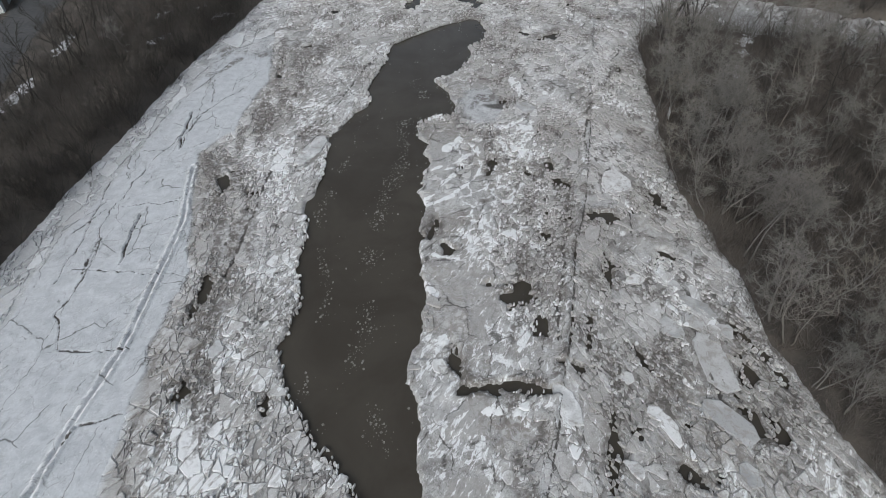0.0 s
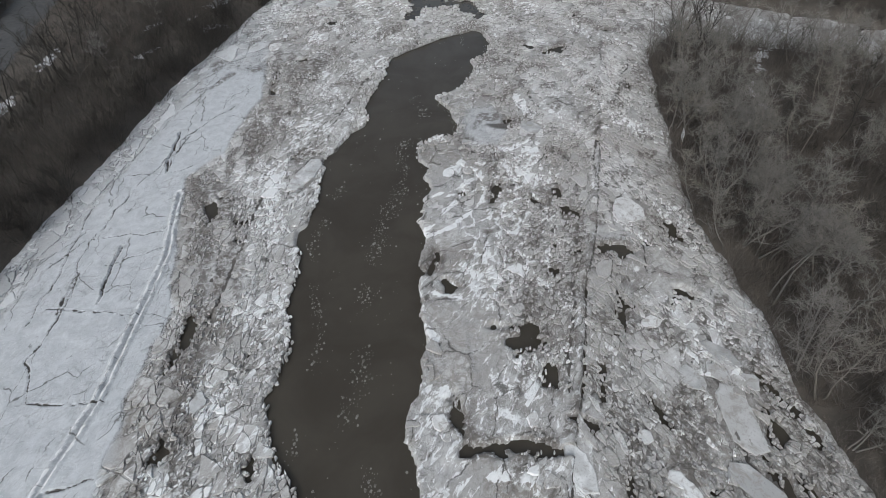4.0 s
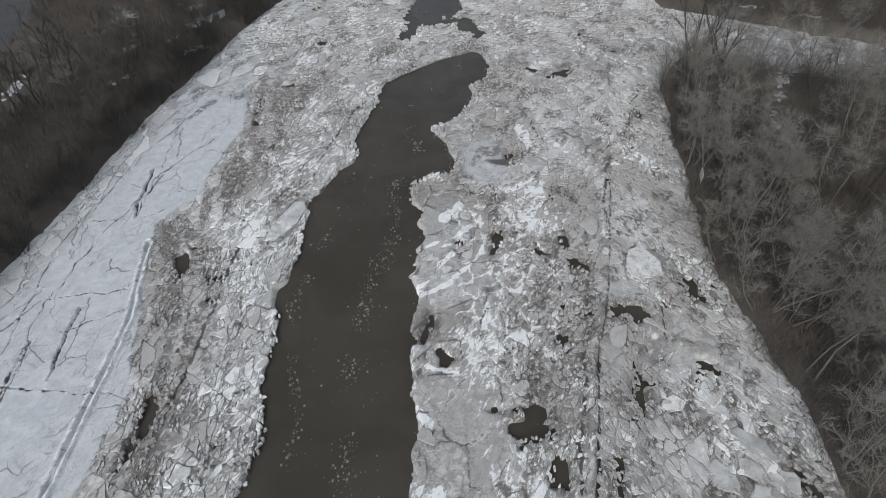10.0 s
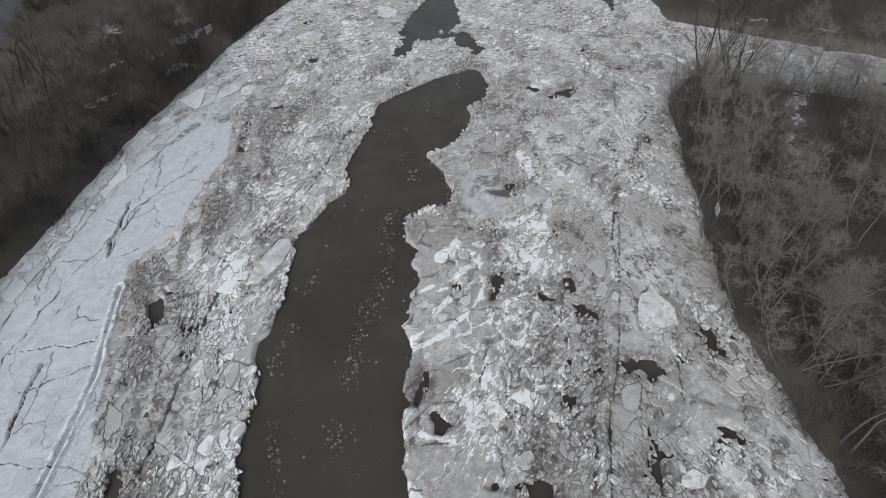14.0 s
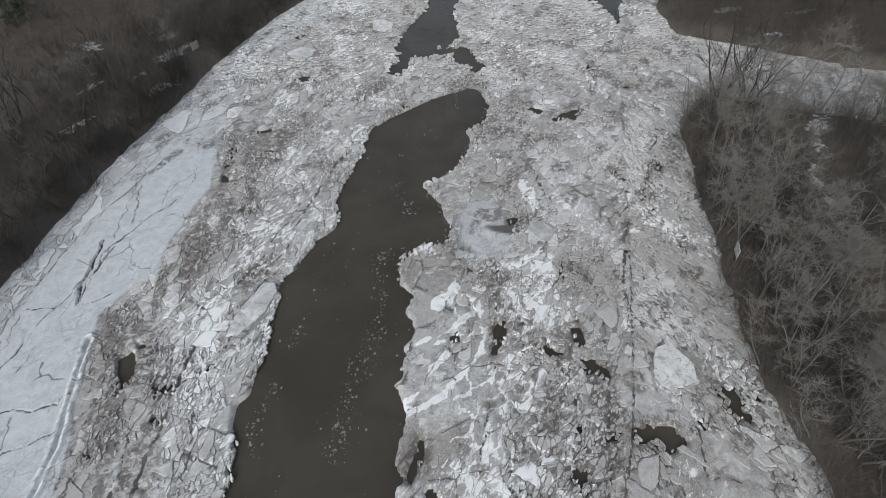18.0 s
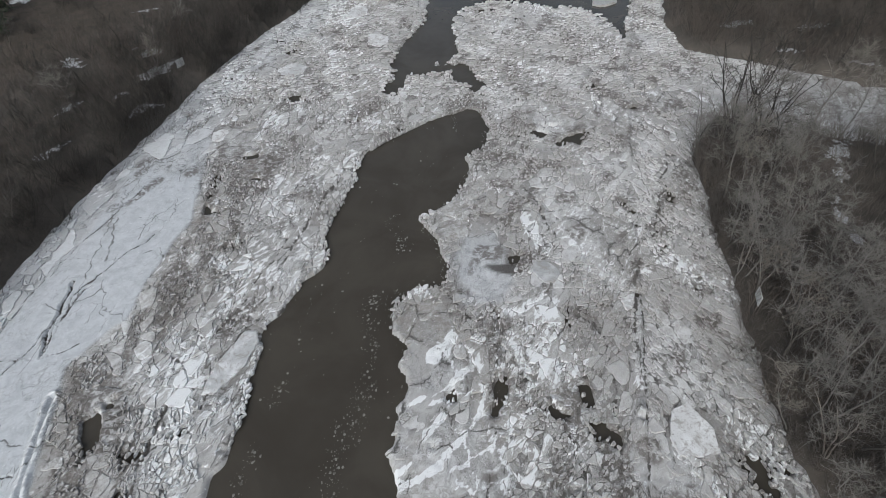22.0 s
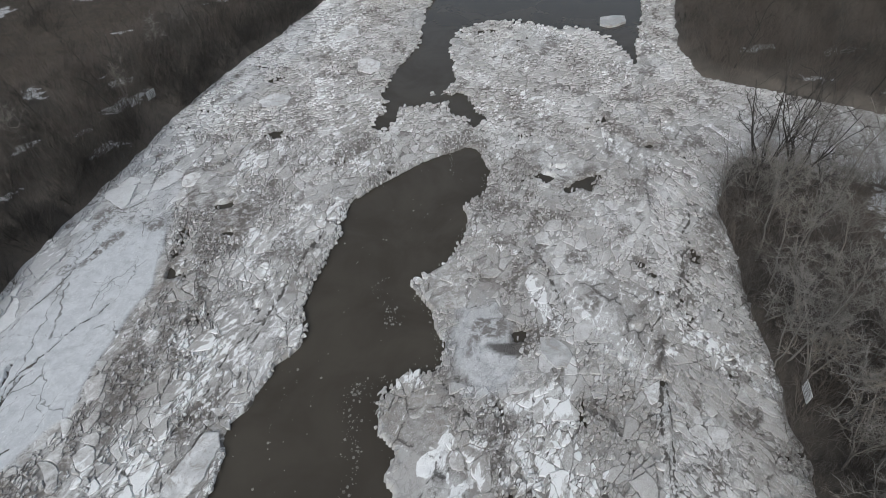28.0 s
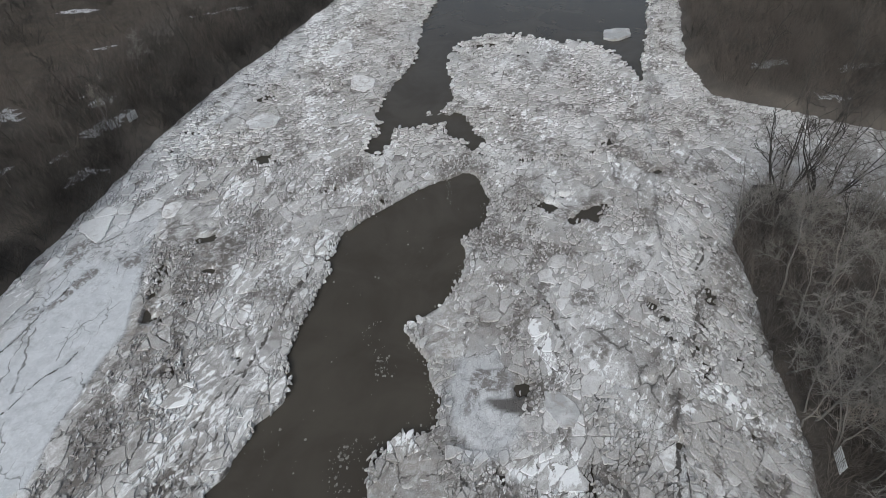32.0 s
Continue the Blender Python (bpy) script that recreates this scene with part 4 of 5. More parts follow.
def shatter(zone, x0, x1, y0, y1, turn, pull, least):
    """Breaks a stretch of the jam again and again, along the way it was squeezed, into plates and shards."""
    c, s = math.cos(radians(turn)), math.sin(radians(turn))
    stack = [[((x * c + y * s) / pull, (y * c - x * s) * pull) for x, y in ((x0, y0), (x1, y0), (x1, y1), (x0, y1))]]
    while stack:
        poly = stack.pop()
        area, mu, mv = middle(poly)
        u, v = mu * pull, mv / pull
        x, y = u * c - v * s, u * s + v * c
        i, j = int((y - LY) / LSTEP), int((x - LX) / LSTEP)
        inside = 0 <= i < ROWS and 0 <= j < COLUMNS
        stop = False
        if area < 40 and not inside:
            continue
        if area < 40:
            water, land, rub = LAT_WATER[i, j], LAT_LAND[i, j], LAT_RUB[i, j]
            if (water > 5 or land < -5) and area < 30:
                continue
            if area < least:
                stop = True
            elif area < (9 if y < 84 else 16) and min(-water, land) > 0.45 * math.sqrt(area) and LAT_LINE[i, j] > 0.3 * math.sqrt(area) and LAT_WET[i, j] < 0.5:
                stop = rng.random() < ((0.46 if y < 84 else 0.55) * (1 - rub) ** 1.2 + 0.05 if area > 1.1 else 0.28 if area > 0.3 else 0.45)
            elif area < 0.22:
                stop = rng.random() < 0.4
        if not stop:
            far, axis = 0.0, (1.0, 0.0)
            for k in range(len(poly)):
                for m in range(k):
                    d = (poly[k][0] - poly[m][0], poly[k][1] - poly[m][1])
                    if d[0] * d[0] + d[1] * d[1] > far:
                        far, axis = d[0] * d[0] + d[1] * d[1], d
            way = math.atan2(axis[1], axis[0]) + rng.gauss(0, 0.26)
            nx, ny = math.cos(way), math.sin(way)
            cut = nx * mu + ny * mv + rng.uniform(-0.16, 0.16) * math.sqrt(far)
            for part_of in (clip_cell(poly, nx, ny, cut), clip_cell(poly, -nx, -ny, -cut)):
                if len(part_of) > 2:
                    stack.append(part_of)
            continue
        if LAT_ZONE[i, j] != zone or water > 0.03 or land < 0.25 or LAT_SHELF[i, j] > 0.3 or LAT_BARE[i, j] > 0.45 or LAT_RIDGE[i, j] < 0.45:
            continue
        lost = 0.05 + (0.24 if area < 0.35 else 0) + 0.2 * LAT_WET[i, j] + (0.5 if LAT_LINE[i, j] < 0.22 else 0) + 0.9 * max(0.0, 0.22 - rub) / 0.22
        if rng.random() < lost and area < 12 * (0.1 + (rub < 0.2)):
            continue
        shrink = 1 - min(0.28, (1 + 1.3 * min(1.0, max(0.0, (y - 78) / 20))) * rng.choice((0.01, 0.02, 0.03, 0.06)) / (0.55 * math.sqrt(area)))
        ring, worn = [], []
        for k, (au, av) in enumerate(poly):
            bu, bv = poly[(k + 1) % len(poly)]
            near_end, far_end = rng.uniform(0.08, 0.30), rng.uniform(0.70, 0.92)
            worn += [(au + near_end * (bu - au), av + near_end * (bv - av)), (au + far_end * (bu - au), av + far_end * (bv - av))]
        poly = worn
        for k, (au, av) in enumerate(poly):
            bu, bv = poly[(k + 1) % len(poly)]
            ax, ay, bx, by = [mu + (q - mu) * shrink if odd == 0 else mv + (q - mv) * shrink for odd, q in ((0, au), (1, av), (0, bu), (1, bv))]
            ax, ay, bx, by = ax * pull, ay / pull, bx * pull, by / pull
            ax, ay, bx, by = ax * c - ay * s, ax * s + ay * c, bx * c - by * s, bx * s + by * c
            ring.append((ax, ay))
            long = math.hypot(bx - ax, by - ay)
            steps = min(14, int(long / (0.32 if area > 0.6 else 0.5)))
            for q in range(1, steps + 1):
                t, off = (q + rng.uniform(-0.25, 0.25)) / (steps + 1), rng.uniform(-0.12, 0.06) * min(1.0, long * 0.6)
                ring.append((ax + t * (bx - ax) + off * (by - ay) / long, ay + t * (by - ay) - off * (bx - ax) / long))
        yield area, x, y, LAT_LEVEL[i, j], rub, ring


def shard_mesh(name, shards_of, material):
    """One mesh of many shards, with the attributes that the ice materials read."""
    count = np.array([len(sh[5]) for sh in shards_of])
    take = np.concatenate([np.arange(sh[6], sh[6] + len(sh[5])) for sh in shards_of])
    wx, wy = RING_X[take], RING_Y[take]
    values = {key: v[take] for key, v in RING_VALUES.items()}
    verts, faces, order, shade, start = [], [], [], [], 0
    for (area, mx, my, level, rub, _, _), n in zip(shards_of, count):
        px, py = wx[start:start + n], wy[start:start + n]
        cx, cy = px.mean(), py.mean()
        lean = rng.choice((0.02, 0.04, 0.08, 0.16)) * (0.5 + 0.7 * rub) / max(1.0, area * 1.5)
        top = level + rng.uniform(-0.06, 0.05) + (rng.uniform(-0.03, 0.09) if area < 0.5 else 0.02)
        slope = lean * rng.uniform(-1, 1) * (px - cx) + lean * rng.uniform(-1, 1) * (py - cy)
        inset = 1 - min(0.07, 0.10 * math.sqrt(area)) / max(0.2, math.sqrt(area / 3))
        levels = ((1.0, -0.30), (1.0, -0.06), (inset, 0.0)) if area > 0.45 else ((1.04, -0.30), (inset, 0.0))
        first = len(verts)
        for grow, drop in levels:
            verts += np.stack((cx + (px - cx) * grow, cy + (py - cy) * grow, top + drop + slope), 1).tolist()
            order.append(np.arange(start, start + n))
        for k in range(len(levels) - 1):
            a = first + k * n
            faces += [(a + q, a + (q + 1) % n, a + n + (q + 1) % n, a + n + q) for q in range(n)]
        faces.append(tuple(range(first + (len(levels) - 1) * n, first + len(levels) * n)))
        shade += [rng.random()] * (n * len(levels))
        start += n
    me = mesh_from(name, verts, faces, material)
    order = np.concatenate(order)
    for key, v in values.items():
        me.attributes.new(key, "FLOAT", "POINT").data.foreach_set("value", v[order].astype(np.float32))
    me.attributes.new("shade", "FLOAT", "POINT").data.foreach_set("value", np.array(shade, np.float32))
    return me


made = []
for zone in ((0, -52, 10, 12, 120, 82, 1.25, 0.12), (1, -8, 36, 12, 120, 58, 1.2, 0.10), (2, 4, 47, 12, 120, 114, 1.4, 0.10), (3, -46, 62, 115, 190, 25, 1.3, 0.40)):
    made += list(shatter(*zone))
first = np.concatenate(([0], np.cumsum([len(sh[5]) for sh in made])))
made = [(*sh, int(k)) for sh, k in zip(made, first)]
RING_X, RING_Y = np.array([p for sh in made for p in sh[5]]).T
RING_X, RING_Y = RING_X + 0.34 * fbm(RING_X, RING_Y, 2.4, 3, 171) + 0.08 * fbm(RING_X, RING_Y, 0.5, 2, 175), RING_Y + 0.34 * fbm(RING_X, RING_Y, 2.4, 3, 173) + 0.08 * fbm(RING_X, RING_Y, 0.5, 2, 177)
RING_VALUES = {key: EXTRAS[key](RING_X, RING_Y) for key in ("lot", "shelf", "snow", "dirt", "wet")}
nearest = sorted((sh for sh in made if 16 < sh[2] < 112), key=lambda sh: -sh[0])[:300]
chosen = {id(sh) for sh in nearest}
for sh in nearest:
    new("ice_floe", shard_mesh("ice_floe", [sh], M_SHARD)).parent = ice
rubble = new("ice_rubble", shard_mesh("ice_rubble", [sh for sh in made if id(sh) not in chosen], M_SHARD))
tagged(rubble, "broken grey and white ice shards packed over the jam", "ice rubble", kind="stuff")


def lay_slab(sx0, sy0, a, b, turn, material, top, label):
    """A large flat slab with a worn edge: a lopsided, blunt-cornered outline."""
    c, s = math.cos(radians(turn)), math.sin(radians(turn))
    bend_of, skew, blunt = rng.uniform(-0.22, 0.22), rng.uniform(-0.25, 0.25), rng.uniform(2.6, 4.0)
    corners, outer = [], []
    for w in sorted((k + rng.uniform(-0.3, 0.3)) * 2 * math.pi / 7 for k in range(7)):
        cw, sw = math.cos(w), math.sin(w)
        r = (abs(cw) ** blunt + abs(sw) ** blunt) ** (-1 / blunt) * rng.uniform(0.86, 1.08)
        u, v = a * r * cw, b * r * sw
        v, u = v + bend_of * b * (u / a) ** 2 * 2, u + skew * v
        corners.append((sx0 + u * c - v * s, sy0 + u * s + v * c))
    for (ax, ay), (bx, by) in zip(corners, corners[1:] + corners[:1]):
        long = math.hypot(bx - ax, by - ay)
        steps = 1 + int(long / 0.45)
        for k in range(steps):
            off = rng.uniform(-0.07, 0.07) * min(1.0, long) * (k > 0)
            outer.append((ax + (bx - ax) * k / steps + off * (by - ay) / long, ay + (by - ay) * k / steps - off * (bx - ax) / long))
    verts, faces, n = [], [], len(outer)
    lean = (rng.uniform(-0.015, 0.015), rng.uniform(-0.015, 0.015))
    for grow, drop in ((1.0, -0.5), (1.0, -0.05), (1 - 0.06 / b, 0.0)):
        for px, py in outer:
            x, y = sx0 + (px - sx0) * grow, sy0 + (py - sy0) * grow
            verts.append((x, y, top + drop + lean[0] * (px - sx0) + lean[1] * (py - sy0)))
    for level in (0, n):
        faces += [(level + k, level + (k + 1) % n, level + n + (k + 1) % n, level + n + k) for k in range(n)]
    faces.append(tuple(range(2 * n, 3 * n)))
    slab = new("ice_slab", mesh_from("ice_slab", verts, faces, material))
    tagged(slab, label, "ice slab", "ice slabs")


M_PALE = slab_material("pale_slab_ice", 1.4)
for place in SLABS:
    lay_slab(*place, M_SLAB, 0.47, "large flat grey slab of river ice in the jam")
for place in PALE_SLABS:
    lay_slab(*place, M_PALE, 0.49, "pale snow-dusted slab of river ice in the jam")

# ---- brash: small bits of ice drifting in the lead ----
nr = np.random.default_rng(9)
bx, by = nr.uniform(-17, 9, 60000), nr.uniform(16, 113, 60000)
wet_room = open_water(bx, by)
band = np.abs(bx - line_at(LEAD_LEFT, by) - 2.3 - 0.8 * np.sin(by * 0.21))
other = np.abs(line_at(LEAD_RIGHT, by) - bx - 4.2 + 1.6 * np.sin(by * 0.11)) + 4 * smooth(62, 74, by) * (line_at(LEAD_RIGHT, by) - bx > 4.5)
drifted = 0.8 * np.exp(-(np.abs(bx + 3.2 - 0.06 * (by - 76)) / 0.45) ** 2) * smooth(73, 76, by) * smooth(90, 86, by) + np.exp(-(band / 0.5) ** 2) * smooth(80, 60, by) + 0.9 * np.exp(-(other / 0.9) ** 2) + 0.8 * smooth(1.0, 0.0, line_at(LEAD_RIGHT, by) - bx) * smooth(62, 70, by) + 0.02
drifted *= smooth(0.35, 0.75, vnoise(bx * 0.5, by * 0.35, 131)) * 0.6
pick = (wet_room > 0.15) & (nr.uniform(0, 1, 60000) < drifted)
verts, faces = [], []
for x, y in zip(bx[pick], by[pick]):
    size = rng.choice((0.025, 0.03, 0.035, 0.04, 0.05, 0.06, 0.08, 0.14))
    count, turn = rng.randint(5, 7), rng.uniform(0, 6)
    rim = [(x + size * rng.uniform(0.6, 1.2) * math.cos(turn + 6.283 * k / count), y + size * rng.uniform(0.8, 1.5) * math.sin(turn + 6.283 * k / count)) for k in range(count)]
    start, top = len(verts), 0.02 + 0.15 * size
    verts += [(px, py, -0.03) for px, py in rim] + [(x + (px - x) * 0.85, y + (py - y) * 0.85, top) for px, py in rim]
    faces += [(start + k, start + (k + 1) % count, start + count + (k + 1) % count, start + count + k) for k in range(count)]
    faces.append(tuple(range(start + count, start + 2 * count)))
M_BRASH = plain_material("wet_brash_ice", (0.06, 0.054, 0.046), (0.24, 0.23, 0.215), 2.5, 0.5)
brash = new("brash_ice", mesh_from("brash_ice", verts, faces, M_BRASH))
tagged(brash, "small wet crumbs of ice drifting on brown water", "brash ice", kind="stuff")


# ---- trees and brush ----
def tube(verts, faces, points, radii, sides):
    """A tapered branch along the points, closed to a tip."""
    start = len(verts)
    for k, p in enumerate(points):
        d = (points[min(k + 1, len(points) - 1)] - points[max(k - 1, 0)]).normalized()
        a = d.cross(Vector((0.31, 0.95, 0.1))).normalized()
        b = d.cross(a)
        for s in range(sides):
            w = 2 * math.pi * s / sides
            v = p + (a * math.cos(w) + b * math.sin(w)) * radii[k]
            verts.append((v.x, v.y, v.z))
    for k in range(len(points) - 1):
        for s in range(sides):
            i, j = start + k * sides + s, start + k * sides + (s + 1) % sides
            faces.append((i, j, j + sides, i + sides))


def bend(r, base, way, length, steps, wild, lift):
    """Points of a branch that wanders, and lifts or droops as it goes."""
    points, d, p = [base.copy()], way.normalized(), base.copy()
    for _ in range(steps):
        d = (d + Vector((r.gauss(0, wild), r.gauss(0, wild), r.gauss(0, wild) + lift))).normalized()
        p = p + d * (length / steps)
        points.append(p.copy())
    return points


def along(points, t):
    k = min(int(t * (len(points) - 1)), len(points) - 2)
    f = t * (len(points) - 1) - k
    return points[k].lerp(points[k + 1], f), (points[k + 1] - points[k]).normalized()


def outward(r, axis, up):
    w = r.uniform(0, 2 * math.pi)
    return (Vector((math.cos(w), math.sin(w), up)) + axis * 0.35).normalized()


def taper(r0, r1, n):
    return [r0 + (r1 - r0) * k / n for k in range(n + 1)]


def tree_meshes(seed, height, stems, lean, limbs, subs, twigs, girth=0.0105, skins=(M_BARK, M_TWIG)):
    r = random.Random(seed)
    tv, tf, cv, cf = [], [], [], []
    for s in range(stems):
        w = r.uniform(0, 6.28)
        way = Vector((math.cos(w) * r.uniform(0.3, 1) * lean, math.sin(w) * r.uniform(0.3, 1) * lean, 1))
        tall = height * (r.uniform(0.7, 1.0) if s else 1.0)
        base = Vector((math.cos(w) * 0.16 * (stems > 1), math.sin(w) * 0.16 * (stems > 1), -0.5))
        stem = bend(r, base, way, tall, 8, 0.12, 0.02)
        r0 = height * girth * (r.uniform(0.6, 0.9) if s else 1.0)
        tube(tv, tf, stem, [x * (1.35 if k == 0 else 1) for k, x in enumerate(taper(r0, 0.025, 8))], 6)
        for _ in range(limbs):
            t = r.uniform(0.28, 0.97)
            p, axis = along(stem, t)
            long = tall * r.uniform(0.26, 0.46) * (1.15 - 0.65 * t)
            limb = bend(r, p, outward(r, axis, r.uniform(0.35, 1.1)), long, 5, 0.23, 0.07)
            r1 = max(0.028, r0 * 0.42 * (1.1 - t))
            tube(tv, tf, limb, taper(r1, 0.03, 5), 4)
            for _ in range(subs):
                p, axis = along(limb, r.uniform(0.25, 1.0))
                sub = bend(r, p, outward(r, axis, r.uniform(-0.2, 0.8)) + axis * 0.3, long * r.uniform(0.3, 0.55), 3, 0.22, 0.05)
                tube(cv, cf, sub, taper(0.028, 0.017, 3), 3)
                for _ in range(int(twigs * 1.15)):
                    p, axis = along(sub, r.uniform(0.1, 1.0))
                    twig = bend(r, p, outward(r, axis, r.uniform(-0.5, 0.8)) + axis * 0.25, r.uniform(0.3, 1.15) * height / 11, 1, 0.3, 0.03)
                    tube(cv, cf, twig, (0.016, 0.009), 3)
    return mesh_from("trunk", tv, tf, skins[0], True), mesh_from("crown", cv, cf, skins[1], True)


def tree(name, seed, label, *shape):
    holder = new(name)
    for part_name, me in zip(("trunk", "crown"), tree_meshes(seed, *shape)):
        new(part_name, me).parent = holder
    return tagged(holder, label, "tree", "bare trees on the banks")


def bush_mesh(seed, height, stems, subs, twigs, skin=M_BRUSH):
    r = random.Random(seed)
    v, f = [], []
    for _ in range(stems):
        w = r.uniform(0, 6.28)
        way = Vector((math.cos(w) * r.uniform(0.1, 0.8), math.sin(w) * r.uniform(0.1, 0.8), 1))
        stem = bend(r, Vector((math.cos(w) * r.uniform(0, 0.9), math.sin(w) * r.uniform(0, 0.9), -0.3)), way, height * r.uniform(0.6, 1.05), 3, 0.14, -0.02)
        tube(v, f, stem, taper(0.028, 0.014, 3), 3)
        for _ in range(subs):
            p, axis = along(stem, r.uniform(0.2, 1.0))
            sub = bend(r, p, outward(r, axis, 0.5) + axis, height * r.uniform(0.2, 0.45), 2, 0.2, 0.03)
            tube(v, f, sub, taper(0.016, 0.011, 2), 3)
            for _ in range(twigs):
                p, axis = along(sub, r.uniform(0.1, 1.0))
                tube(v, f, bend(r, p, outward(r, axis, 0.3) + axis * 0.6, height * r.uniform(0.1, 0.25), 1, 0.2, 0.0), (0.011, 0.008), 3)
    return mesh_from("bush", v, f, skin, True)


def ground_at(x, y):
    return float(ground_height(np.array([x]), np.array([y]))[0])


BIG = [tree("bank_tree", 11 + k, label, *shape) for k, (label, shape) in enumerate((
    ("bare grey-barked tree with forked leaning trunk", (11.5, 2, 0.42, 8, 5, 7)),
    ("bare spreading tree with several grey stems", (10.5, 3, 0.5, 6, 5, 5)),
    ("tall bare tree with single grey trunk", (13.0, 1, 0.2, 13, 5, 7)),
    ("bare leaning tree with pale twisted trunk", (10.0, 1, 0.6, 11, 5, 7)),
    ("bare clump of many slender upright stems", (12.0, 8, 0.24, 5, 2, 3, 0.0125, (M_BRUSH, M_DULL))),
))]
SLIM = [tree("young_tree", 31 + k, label, *shape) for k, (label, shape) in enumerate((
    ("slender bare young tree with thin trunk", (8.5, 1, 0.15, 9, 3, 4, 0.010, (M_DULL, M_DULL))),
    ("slender bare young tree in the thicket", (7.0, 2, 0.25, 6, 3, 4, 0.010, (M_DULL, M_DULL))),
    ("thin straight bare pole of a tree", (10.0, 1, 0.06, 8, 2, 3, 0.009, (M_BRUSH, M_BRUSH))),
    ("dark bare tree with dense twiggy crown", (8.0, 2, 0.4, 7, 4, 6, 0.012, (M_DULL, M_DULL))),
))]
BUSHES = [tagged(new("bush", bush_mesh(51 + k, h, *n)), "dense leafless brown brush on the river bank", "bush", "bushes on the banks")
          for k, (h, n) in enumerate(((3.2, (15, 4, 2)), (4.2, (14, 4, 2)), (2.4, (16, 3, 2))))]
SPIT_BUSHES = [tagged(new("bush", bush_mesh(71 + k, h, *n, M_PALE_BRUSH)), "leafless grey-brown brush with pale twigs on the wooded spit", "bush", "bushes on the banks")
               for k, (h, n) in enumerate(((3.4, (13, 4, 3)), (4.4, (13, 4, 3)), (2.6, (15, 3, 2))))]
TAN = [bush_mesh(61 + k, h, *n, M_TAN)
       for k, (h, n) in enumerate(((4.0, (13, 4, 2)), (6.5, (9, 4, 3))))]
used = set()


def plant(kinds, x, y, size, turn):
    z = ground_at(x, y)
    m = pose(x, y, z - 0.02, 0, 0, turn)
    kind = kinds if not isinstance(kinds, list) else rng.choice(kinds)
    if kind.name in used:
        made_one = copy_thing(kind, m)
    else:
        used.add(kind.name)
        made_one = kind
        made_one.matrix_basis = m
    made_one.scale = (size, size, size)


def scatter(kinds, count, region, gap, sizes):
    """Stands things over a region of the plan, at least a gap apart."""
    spots, tries = [], 0
    while len(spots) < count and tries < count * 60:
        tries += 1
        x, y = region()
        if x is None or any((x - a) ** 2 + (y - b) ** 2 < gap * gap for a, b in spots):
            continue
        spots.append((x, y))
        plant(kinds, x, y, rng.uniform(*sizes), rng.uniform(0, 360))


def thicket(name, meshes, skin, label, stands):
    """Brush too deep in the woods to tell apart: one object over several regions."""
    shapes = []
    for me in meshes:
        co, ends = np.empty(len(me.vertices) * 3), np.empty(len(me.loops), np.int32)
        me.vertices.foreach_get("co", co)
        me.loops.foreach_get("vertex_index", ends)
        shapes.append((co.reshape(-1, 3), ends.reshape(-1, 4)))
    points, quads, total = [], [], 0
    for count, region, gap, sizes in stands:
        spots, tries = [], 0
        while len(spots) < count and tries < count * 60:
            tries += 1
            x, y = region()
            if x is None or any((x - a) ** 2 + (y - b) ** 2 < gap * gap for a, b in spots):
                continue
            spots.append((x, y))
            co, ends = rng.choice(shapes)
            turn, size = rng.uniform(0, 6.28), rng.uniform(*sizes)
            c, k = math.cos(turn) * size, math.sin(turn) * size
            points.append(np.stack((x + co[:, 0] * c - co[:, 1] * k, y + co[:, 0] * k + co[:, 1] * c, ground_at(x, y) - 0.02 + co[:, 2] * size), 1))
            quads.append(ends + total)
            total += len(co)
    made_one = new(name, mesh_from(name, np.concatenate(points).tolist(), np.concatenate(quads).tolist(), skin, True))
    tagged(made_one, label, "thicket", kind="stuff")


def on_land(x, y, least=1.0):
    return float(-inside_river(np.array([x]), np.array([y]))[0]) > least and float(road_cover(np.array([x]), np.array([y]))[0]) < 0.2


def point_region(x0, x1, y0, y1, least=1.0, test=None):
    def draw():
        x, y = rng.uniform(x0, x1), rng.uniform(y0, y1)
        return (x, y) if on_land(x, y, least) and (test is None or test(x, y)) else (None, None)
    return draw


def bank_region(table, side, y0, y1, deep0, deep1):
    def draw():
        y = rng.uniform(y0, y1)
        x = float(line_at(table, y)) + side * rng.uniform(deep0, deep1)
        # a gap in the brush leaves the sign above the bank in sight
        if abs(x + 42.0 - 0.48 * (125.0 - y)) < 2.4 and 116 < y < 126.5:
            return None, None
        return (x, y) if on_land(x, y, min(deep0, 0.5) - 0.1) else (None, None)
    return draw


def in_gap(x, y):
    """The open snowy hollow behind the spit."""
    return 78 < y < 102 and abs(x - (47.5 + 0.42 * (y - 80))) < 2.6


